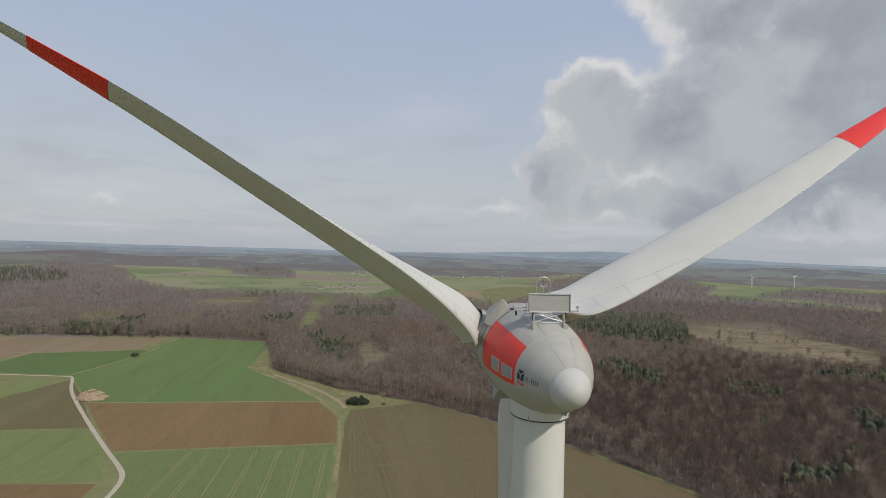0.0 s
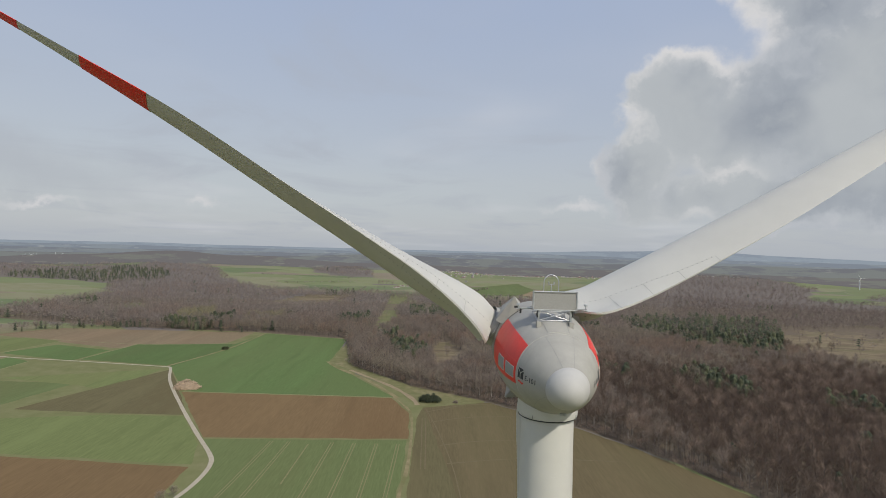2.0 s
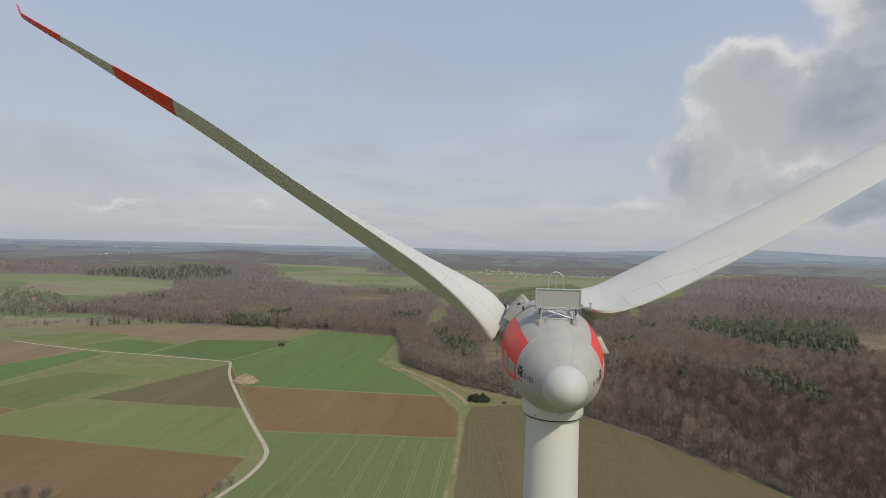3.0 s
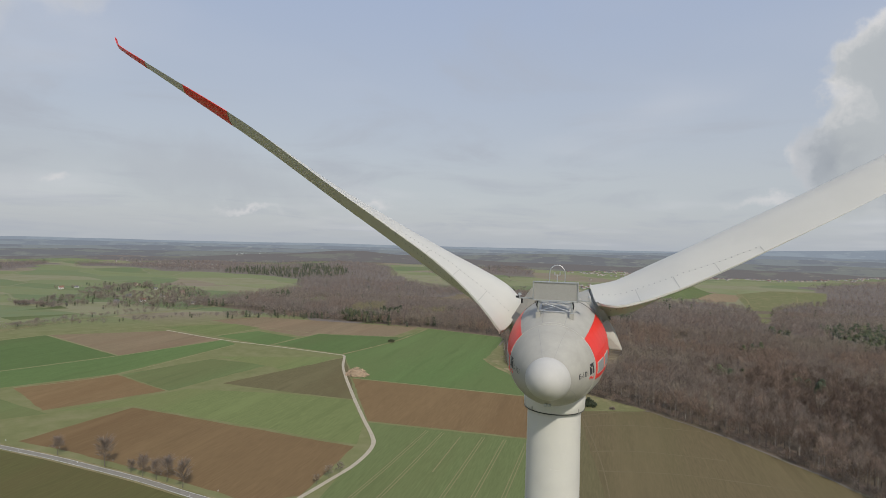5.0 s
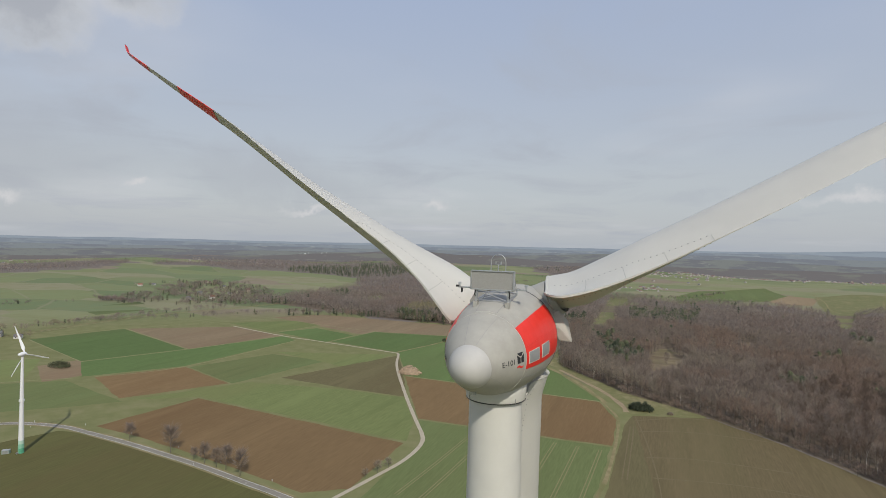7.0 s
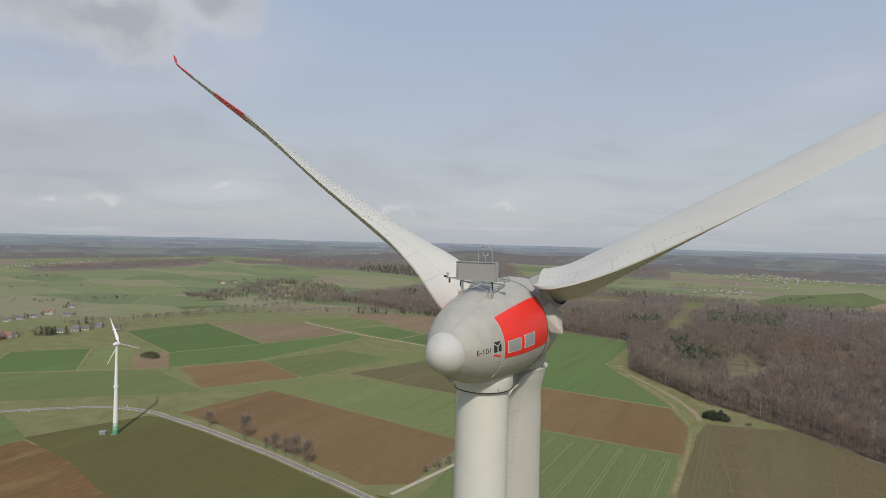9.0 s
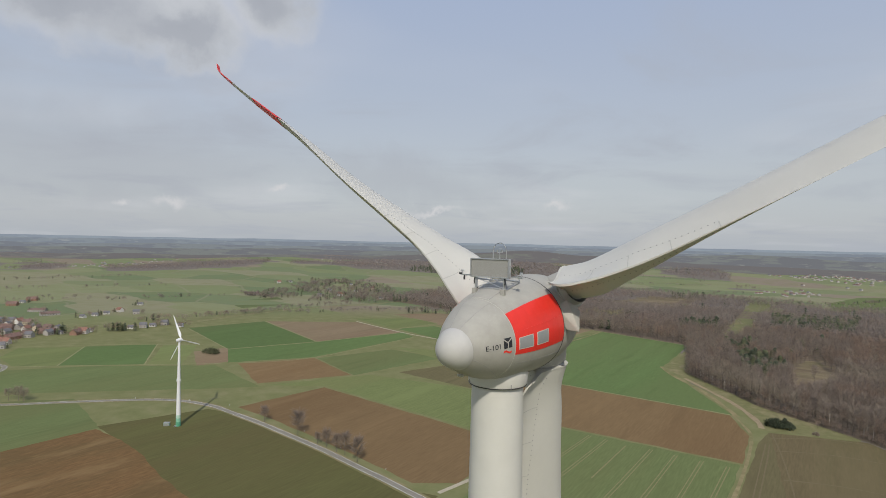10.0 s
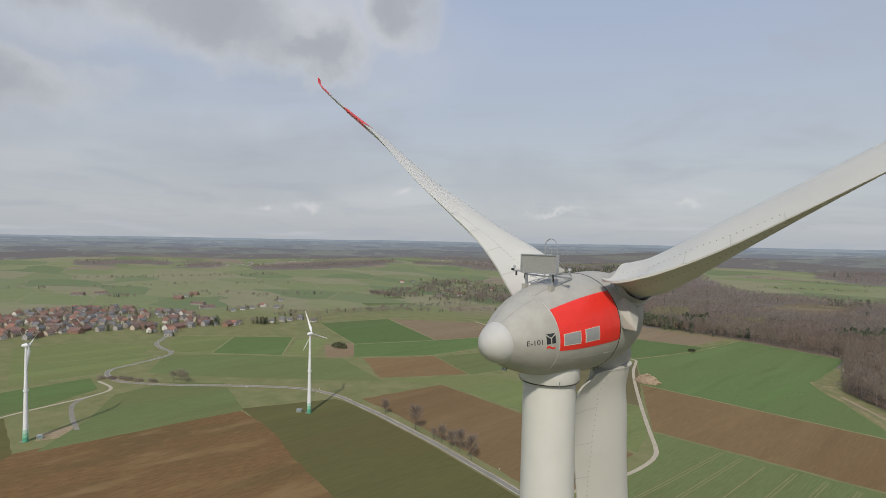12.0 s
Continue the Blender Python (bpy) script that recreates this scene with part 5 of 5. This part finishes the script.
def transformer(x, y, yaw):
    base = tagged(empty("transformer_box", Matrix.Translation((x, y, 0.05)) @ Matrix.Rotation(radians(yaw), 4, "Z")), "pale green transformer cabinet on the grass", "transformer")
    part("cabinet", box(bmesh.new(), 0, 0, 1.2, 4.2, 2.6, 2.3, 0.05), M_PALEGREEN, base)
    part("roof", box(bmesh.new(), 0, 0, 2.45, 4.5, 2.9, 0.18, 0.04), M_STEEL, base)
    for k in (-1, 1):
        part("door", box(bmesh.new(), k * 0.95, -1.33, 1.15, 1.7, 0.08, 1.9, 0.02), M_STEEL, base)


M_PALEGREEN = surface("pale_green_paint", around((0.34, 0.45, 0.38), 0.06), 1.0, 0.6)
transformer(-452, 25, 20)
transformer(-391, 193, 40)


def far_turbine(x, y, h):
    z = height(x, y)
    base = tagged(empty("far_wind_turbine", Matrix.Translation((x, y, z))), "white wind turbine far off on open fields", "wind turbine", "far wind turbines")
    part("tower", lathe([(0, 1.8), (h, 1.0)], 10, "Z"), M_WHITE, base)
    part("nacelle", box(bmesh.new(), 0, 0.5, h + 1, 2.6, 6, 2.8, 0.5), M_WHITE, base)
    for k in range(3):
        bm = rod(bmesh.new(), (0, -3, 0), (0, -3, h * 0.42), 1.1, 0.3, 6)
        part("blade", bm, M_WHITE, base, m=Matrix.Translation((0, 0, h + 1)) @ Matrix.Rotation(radians(120 * k + x), 4, "Y"))


far_turbine(1768, 2224, 46)
far_turbine(1984, 2224, 48)
for k in range(5):
    az = radians(37.0 - 0.7 * k + 0.25 * (k % 3))
    far_turbine(-3330 * math.sin(az), 3330 * math.cos(az), 30 + 3 * (k % 2))

# ---- buildings ----
M_WALLS = [surface("plaster_white", around((0.62, 0.60, 0.56), 0.08), 0.8, 0.8), surface("plaster_cream", around((0.50, 0.43, 0.33), 0.1), 0.8, 0.8), surface("plaster_grey", around((0.36, 0.34, 0.31), 0.1), 0.8, 0.8), surface("brick_wall", around((0.28, 0.17, 0.12), 0.15), 0.8, 0.9)]
M_ROOFS = [surface("orange_roof_tiles", around((0.245, 0.125, 0.09), 0.25), 0.7, 0.8), surface("brown_roof_tiles", around((0.175, 0.118, 0.098), 0.25), 0.7, 0.8), surface("slate_roof", around((0.145, 0.142, 0.145), 0.25), 0.7, 0.6), surface("dull_red_roof", around((0.185, 0.112, 0.092), 0.25), 0.7, 0.8)]
M_GLASS = surface("dark_window_glass", around((0.03, 0.035, 0.04), 0.2), 2, 0.15, spec=0.8)


def house(w, d, h, rise, wall, roof, label):
    """A gabled house: walls with gables, overhanging roof, chimney, windows. Stands at the origin until it is copied."""
    base = tagged(empty("house"), label, "house", "village houses")
    bm = bmesh.new()
    lo = [bm.verts.new((sx * w / 2, sy * d / 2, -0.5)) for sx, sy in ((-1, -1), (1, -1), (1, 1), (-1, 1))]
    hi = [bm.verts.new((v.co.x, v.co.y, h)) for v in lo]
    g0, g1 = bm.verts.new((-w / 2, 0, h + rise)), bm.verts.new((w / 2, 0, h + rise))
    bm.faces.new((lo[0], lo[1], hi[1], hi[0]))
    bm.faces.new((lo[2], lo[3], hi[3], hi[2]))
    bm.faces.new((lo[1], lo[2], hi[2], g1, hi[1]))
    bm.faces.new((lo[3], lo[0], hi[0], g0, hi[3]))
    bmesh.ops.recalc_face_normals(bm, faces=bm.faces)
    part("wall", bm, wall, base)
    bm = bmesh.new()
    o, t = 0.5, 0.25
    slope = rise / (d / 2)
    prof = [(-d / 2 - o, h - o * slope), (0, h + rise), (d / 2 + o, h - o * slope), (d / 2 + o, h - o * slope + t), (0, h + rise + t), (-d / 2 - o, h - o * slope + t)]
    a = [bm.verts.new((-w / 2 - o, y, z + 0.02)) for y, z in prof]
    b = [bm.verts.new((w / 2 + o, y, z + 0.02)) for y, z in prof]
    for i in range(6):
        j = (i + 1) % 6
        bm.faces.new((a[i], a[j], b[j], b[i]))
    for e in (a, b):
        bm.faces.new((e[0], e[1], e[4], e[5]))
        bm.faces.new((e[1], e[2], e[3], e[4]))
    bmesh.ops.recalc_face_normals(bm, faces=bm.faces)
    rf = part("roof", bm, roof, base)
    part("chimney", box(bmesh.new(), w * 0.2, d * 0.08, h + rise + 0.5, 0.7, 0.7, 1.8), M_WALLS[3], rf)
    for sy in (-1, 1):
        for k in range(max(2, int(w / 4))):
            x = -w / 2 + w * (k + 0.5) / max(2, int(w / 4))
            for z in ((1.6, 4.2) if h > 5 else (1.6,)):
                part("window", box(bmesh.new(), x, sy * (d / 2 + 0.01), z, 1.2, 0.1, 1.3), M_GLASS, base)
    return base


KINDS = [
    house(11, 8, 4.8, 3.8, M_WALLS[0], M_ROOFS[0], "white plastered house with an orange tiled roof"),
    house(12, 8, 4.6, 3.8, M_WALLS[1], M_ROOFS[1], "cream house with a brown tiled roof"),
    house(10, 8, 5.0, 3.4, M_WALLS[2], M_ROOFS[2], "grey house with a dark slate roof"),
    house(19, 10, 4.2, 4.0, M_WALLS[3], M_ROOFS[3], "long brick barn with a dull red roof"),
    house(9, 7, 3.0, 2.8, M_WALLS[0], M_ROOFS[2], "small white house with a dark roof"),
    house(28, 12, 3.6, 3.0, M_WALLS[2], M_ROOFS[1], "long low grey farm shed"),
]
USED = set()


def put_house(kind, x, y, yaw):
    m = Matrix.Translation((x, y, height(x, y))) @ Matrix.Rotation(radians(yaw), 4, "Z")
    if kind in USED:
        copy_thing(KINDS[kind], m)
    else:
        USED.add(kind)
        KINDS[kind].matrix_basis = m


def build_village():
    rng = random.Random(3)
    placed = []
    def free(x, y, gap):
        return all(math.hypot(x - a, y - b) > gap for a, b in placed)
    tries = 0
    core = [(-890, 10), (-905, 85), (-907, 118), (-905, 186), (-849, 213), (-868, 260), (-859, 317), (-919, 327), (-994, 308), (-1045, 300), (-1110, 274), (-1175, 241), (-1225, 150), (-1190, 66), (-1050, 0)]
    while len(placed) < 165 and tries < 6000:
        tries += 1
        x, y = rng.uniform(-1225, -840), rng.uniform(0, 335)
        if inside(x, y, core) and free(x, y, 13.5):
            placed.append((x, y))
            put_house(rng.choice((0, 1, 2, 2, 2, 3, 4, 4, 1, 2, 0)), x, y, 35 + rng.choice((0, 90)) + rng.uniform(-14, 14))
    for kind, x, y, yaw in ((2, -819, 215, 60), (0, -846, 228, 40), (0, -861, 325, 40), (4, -868, 335, 50), (4, -1025, 390, 20), (4, -1034, 413, 50), (4, -1043, 436, 60), (0, -1057, 465, 10), (2, -1009, 471, 70), (4, -1133, 540, 45),
                            (4, -855, 389, 30), (2, -851, 405, 50), (4, -851, 420, 45), (2, -853, 440, 40), (4, -818, 446, 45), (5, -1505, 215, 75), (5, -1510, 262, 80), (3, -1290, 372, 40), (4, -1325, 400, 40), (3, -1360, 428, 50), (5, -1095, 366, 85), (1, -1100, 234, 20), (2, -1057, 285, 20), (5, -1160, 370, 45)):
        placed.append((x, y))
        put_house(kind, x, y, yaw)
    for kind, x, y, yaw in ((5, -1146, 820, 40), (0, -1360, 1070, 70), (4, -1360, 1115, 20), (2, -1290, 1150, 50), (1, -1300, 1250, 10), (4, -1170, 1190, 30), (0, -990, 965, 75), (4, -925, 985, 60), (2, -1085, 1020, 30), (1, -1045, 1150, 20), (4, -870, 985, 45), (2, -1010, 915, 15), (4, -1035, 1070, 80)):
        placed.append((x, y))
        put_house(kind, x, y, yaw)
    return placed


HOUSES = build_village()


def far_village(label, cx, cy, rx, ry, count, seed):
    """Tiny houses of a far village, joined."""
    rng = random.Random(seed)
    vs, ts, ss = [], [], []
    for _ in range(count):
        x, y = rng.gauss(cx, rx), rng.gauss(cy, ry)
        z = height(x, y)
        a = rng.uniform(0, math.pi)
        w, d, h, up = rng.uniform(3.5, 6), rng.uniform(3, 4), rng.uniform(1.8, 2.8), rng.uniform(2.6, 3.6)
        k = len(vs)
        for px, py, pz in ((-w, -d, -1), (w, -d, -1), (w, d, -1), (-w, d, -1), (-w, -d, h), (w, -d, h), (w, d, h), (-w, d, h), (-w, 0, h + up), (w, 0, h + up)):
            vs.append((x + px * math.cos(a) - py * math.sin(a), y + px * math.sin(a) + py * math.cos(a), z + pz))
        for q, m in (((0, 1, 5), 0), ((0, 5, 4), 0), ((2, 3, 7), 0), ((2, 7, 6), 0), ((1, 2, 6), 0), ((1, 6, 5), 0), ((3, 0, 4), 0), ((3, 4, 7), 0), ((5, 6, 9), 0), ((7, 4, 8), 0)):
            ts.append([k + i for i in q])
            ss.append(m)
        roof = rng.choice((1, 1, 2, 3))
        for q in ((4, 5, 9), (4, 9, 8), (6, 7, 8), (6, 8, 9)):
            ts.append([k + i for i in q])
            ss.append(roof)
    ob = new("far_village", raw_mesh("far_village", vs, ts, [M_WALLS[2], M_ROOFS[1], M_ROOFS[2], M_ROOFS[3]], ss))
    tagged(ob, label, "village", kind="stuff")


far_village("pale houses of a distant village in a valley", 70, 2560, 110, 130, 80, 1)
far_village("small hamlet in the valley beyond the wood", -40, 1930, 55, 45, 22, 6)
far_village("scattered pale houses of a distant village", 430, 2840, 180, 50, 90, 2)
far_village("long band of distant village houses", 1000, 2780, 260, 60, 130, 3)
far_village("distant village on the plain", -2500, 1150, 90, 160, 45, 4)
far_village("distant village on the plain", -1900, 2000, 140, 90, 25, 5)

# ---- single trees, bushes and heaps ----
def solo_tree(x, y, h, seed, label, width=1.2, sprays=60, mat=None, bark=None):
    rng = np.random.default_rng(seed)
    v, t, s = bare_tree(rng, h, sprays * 3, width, 6, fine=0.010)
    base = tagged(empty("tree", Matrix.Translation((x, y, height(x, y)))), label, "tree")
    for name, slot, m in (("trunk", 0, bark or M_BARK), ("crown", 1, mat or M_TWIGS[seed % 3])):
        pick = t[s == slot]
        used, inv = np.unique(pick, return_inverse=True)
        ob = new(name, raw_mesh(name, v[used], inv.reshape(-1, 3), [m]))
        ob.parent = base
    return base


def bush(name, x, y, rx, ry, h, mat, seed, label, twigs=420, category="bush"):
    """A dense bush of many small leaf tufts round a few stems."""
    rng = np.random.default_rng(seed)
    vs, ts = [], []
    for k in range(twigs):
        a, rr = rng.uniform(0, 2 * math.pi), math.sqrt(rng.random())
        px, py = rx * rr * math.cos(a), ry * rr * math.sin(a)
        top = h * (1 - 0.55 * rr ** 2) * (0.75 + 0.35 * noise.noise((px / 3.0 + seed, py / 3.0, 0.5)))
        c = np.array((px, py, top * rng.uniform(0.25, 1.0)))
        size = rng.uniform(0.5, 1.2) * min(1.0, h / 5)
        for j in range(2):
            i = len(vs)
            d = rng.normal(size=(3, 3)) * size * 0.6
            d[2, 2] = abs(d[2, 2]) + size * 0.5
            vs.extend(c + d)
            ts.append((i, i + 1, i + 2))
    base = tagged(empty(name, Matrix.Translation((x, y, height(x, y)))), label, category)
    crown = new("foliage", raw_mesh("foliage", vs, ts, [mat]))
    crown.parent = base
    for k in range(5):
        a = k * 1.3
        bm = bmesh.new()
        rod(bm, (0.3 * rx * math.cos(a), 0.3 * ry * math.sin(a), -0.2), (0.5 * rx * math.cos(a), 0.5 * ry * math.sin(a), h * 0.7), 0.12, 0.04, 5)
        part("stem", bm, M_BARK, base)
    return base


bush("bush", -8, 490, 11, 6, 9, M_NEEDLE, 1, "dense dark evergreen bush at the edge of the meadow", 900)
bush("bush", 16, 487, 2.5, 2.0, 3, M_TWIGS[0], 2, "small brown leafless shrub in the meadow", 120)
bush("grove", -604, 364, 14, 8, 8, M_NEEDLE2, 3, "grove of dark bushes beside a small soil plot", 600, "grove")
bush("bush", -291, 720, 5, 4, 6, M_NEEDLE2, 4, "lone dark bush on a field boundary", 200)
for k, (x, y, h) in enumerate(((-297, 240, 20), (-341, 244, 13), (-263, 236, 14), (-252, 235, 13), (-244, 235, 16), (-229, 231, 17), (-273, 237, 9))):
    solo_tree(x, y, h, 20 + k, "bare roadside tree with thin brown branches", 1.5, 40, M_TWIGS[0])
for k, (x, y, h) in enumerate(((-156, 272, 8), (-153, 281, 7), (-159, 262, 6))):
    solo_tree(x, y, h, 40 + k, "bare bushy tree beside the gravel track", 2.2, 34, M_TWIGS[2])
for k, (x, y, h) in enumerate(((-549, 149, 13), (-541, 150, 12), (-556, 144, 11))):
    solo_tree(x, y, h, 60 + k, "bare round-crowned tree beside the road", 1.9, 36, M_TWIGS[2])
for k, (x, y) in enumerate(((-603, 100), (-597, 108), (-588, 112), (-578, 118), (-566, 128), (-610, 92))):
    bush("hedge", x, y, 6, 4, 3.5, M_TWIGS[2 * (k % 2)], 70 + k, "low brown leafless hedge beside the road bend", 160, "hedge")
for k in range(10):
    solo_tree(44 + 6 * k, 526 - 4.2 * k + 9 * (k % 3), 14 + 2.0 * ((k * 7) % 4), 90 + k, "slender birch with pale trunk at the wood's edge", 0.8, 14, M_TWIGS[2], M_BIRCH)


def heap(x, y, rx, ry, h):
    """A heap of pale logs and brushwood: many short logs piled up."""
    base = tagged(empty("log_heap", Matrix.Translation((x, y, 0.1))), "large heap of pale cut wood beside the track", "log heap")
    rng = random.Random(8)
    for k in range(150):
        a, rr = rng.uniform(0, 2 * math.pi), math.sqrt(rng.random())
        px, py = rx * rr * math.cos(a), ry * rr * math.sin(a)
        top = h * (1 - rr ** 2)
        pz = top * (0.55 + 0.45 * rng.random())
        d = Vector((rng.gauss(0, 1), rng.gauss(0, 1), rng.gauss(0, 0.25))).normalized() * rng.uniform(1.2, 3.0)
        c = Vector((px, py, pz))
        part("log", rod(bmesh.new(), c - d, c + d, rng.uniform(0.25, 0.5), seg=7), M_LOG, base)
    bm = bmesh.new()
    bmesh.ops.create_icosphere(bm, subdivisions=4, radius=1.0)
    for v in bm.verts:
        v.co = Vector((v.co.x * rx * 0.95, v.co.y * ry * 0.95, max(0.0, v.co.z) * h * 0.85 * (0.8 + 0.4 * noise.noise(v.co * 3))))
    part("core", bm, M_LOG, base)


M_LOG = surface("pale_cut_wood", around((0.36, 0.27, 0.18), 0.25), 0.6, 0.9, per_object=0.6, second=[(0.3, (0.20, 0.15, 0.10), 0.5, 0.7, 0.5)])
heap(-252, 518, 13, 9, 9.0)


def hedgerows():
    """Loose lines of bare trees and shrubs round the village, the estate and along the valley."""
    rng = np.random.default_rng(17)
    kinds = [bare_tree(rng, 1.0, 20, rng.uniform(1.5, 2.3)) for _ in range(6)]
    cones = [conifer(rng, 1.0, 5, 8, 1.1) for _ in range(4)]
    round_kinds = [bare_tree(rng, 1.0, 26, rng.uniform(2.0, 2.7), fine=0.02) for _ in range(6)]
    bare, dark, distant = [], [], []
    def line(pts, gap, spread, lo, hi, green=0.1):
        for (x0, y0), (x1, y1) in zip(pts, pts[1:]):
            for k in range(int(math.hypot(x1 - x0, y1 - y0) / gap)):
                f = rng.random()
                x, y = x0 + (x1 - x0) * f + rng.normal() * spread, y0 + (y1 - y0) * f + rng.normal() * spread
                (dark if rng.random() < green else bare if math.hypot(x, y) < 1050 else distant).append((x, y, height(x, y), rng.uniform(lo, hi), rng.integers(2)))
    line([(-930, 430), (-902, 553), (-887, 604), (-850, 657), (-798, 704), (-770, 755), (-723, 821), (-680, 868)], 4.0, 9, 4, 10, 0.05)
    line([(-880, 480), (-884, 590), (-880, 700), (-855, 811), (-832, 893), (-818, 985), (-790, 1085)], 4.5, 7, 5, 11, 0.08)
    line([(-663, 838), (-623, 863), (-586, 885), (-522, 897), (-400, 892), (-310, 885)], 2.2, 9, 8, 15, 0.15)
    line([(-1400, 380), (-1250, 560), (-1160, 760)], 10, 14, 5, 11)
    line([(-1700, 100), (-1650, 500), (-1500, 800)], 14, 10, 5, 10)
    line([(-2000, 300), (-1900, 900)], 9, 14, 6, 11)
    line([(-1420, 260), (-1380, 300)], 3, 9, 6, 12)
    line([(-857, 352), (-847, 365), (-835, 378)], 1.6, 5, 9, 15, 0.5)
    line([(-918, 446), (-905, 455)], 1.2, 8, 8, 14, 0.3)
    line([(-882, 303), (-876, 311)], 2.0, 2, 11, 14, 1.0)
    grove = [(-1150, 850), (-1230, 960), (-1330, 1190), (-1310, 1340), (-1120, 1280), (-950, 1140), (-840, 990), (-865, 905), (-920, 820), (-1013, 814)]
    while len(distant) < 1030:
        x, y = rng.uniform(-1330, -840), rng.uniform(810, 1340)
        if inside(x, y, grove) and noise.noise((x / 70.0, y / 70.0, 5.5)) > -0.12:
            (dark if rng.random() < 0.16 else distant).append((x, y, height(x, y), rng.uniform(8, 13), rng.integers(2)))
    line([(-1150, 800), (-1100, 815), (-1040, 800)], 1.2, 10, 7, 12, 0.2)
    line([(-1380, 1180), (-1300, 1230), (-1200, 1210)], 4, 16, 6, 12, 0.3)
    for x, y in HOUSES:
        for _ in range(6):
            a, r = rng.uniform(0, 2 * math.pi), rng.uniform(9, 15)
            px, py = x + r * math.cos(a), y + r * math.sin(a)
            (dark if rng.random() < 0.16 else bare).append((px, py, height(px, py), rng.uniform(5, 11), rng.integers(2)))
    line([(-600, 1850), (-450, 1950), (-300, 2050)], 6, 5, 4, 8)
    line([(-450, 1760), (-250, 1800), (-160, 1850)], 6, 5, 4, 8)
    line([(-700, 2150), (-500, 2200), (-330, 2180)], 7, 7, 4, 9)
    line([(-60, 1660), (80, 1700), (180, 1900)], 5, 8, 5, 10, 0.2)
    line([(-141, 834), (-104, 640), (-27, 550), (48, 498), (102, 447), (150, 384), (200, 294), (250, 150)], 1.1, 3.0, 3, 8, 0.0)
    birches = []
    edge = [(-141, 830), (-104, 640), (-27, 556), (48, 506), (102, 457), (150, 394), (200, 304), (250, 160)]
    for (x0, y0), (x1, y1) in zip(edge, edge[1:]):
        for k in range(int(math.hypot(x1 - x0, y1 - y0) / 3.6)):
            f, o = rng.random(), rng.uniform(-3, 22)
            x, y = x0 + (x1 - x0) * f + o, y0 + (y1 - y0) * f + o * 0.8
            birches.append((x, y, height(x, y), rng.uniform(11, 17), 0))
    slim = [bare_tree(rng, 1.0, 12, rng.uniform(0.7, 0.9), fine=0.006) for _ in range(5)]
    scatter("birch_fringe", slim, birches, [M_BIRCH, M_TWIGS[2]], "slender pale-trunked birches along the wood's edge", "trees", rng)
    scatter("distant_trees", round_kinds, distant, [M_BARK] + M_HAZED_TWIGS, "dark round clumps of distant bare trees", "trees", rng)
    scatter("hedgerow", kinds, bare, [M_BARK] + M_TWIGS, "loose rows of bare trees and shrubs", "hedgerow", rng)
    scatter("garden_conifers", cones, dark, [M_BARK, M_NEEDLE, M_NEEDLE2], "dark conifers among houses and hedges", "conifers", rng)


hedgerows()

for x, y in ((-480, 213), (-440, 240), (-399, 252), (-352, 254), (-300, 249), (-255, 242), (-207, 234), (-490, 190), (-430, 231), (-372, 241), (-318, 239), (-268, 232), (-218, 224)):
    post = part("marker_post", box(bmesh.new(), 0, 0, 0.5, 0.16, 0.16, 1.1, 0.02), M_WHITE, m=Matrix.Translation((x, y, 0.1)))
    tagged(post, "slim white marker post beside the road", "post", "marker posts")
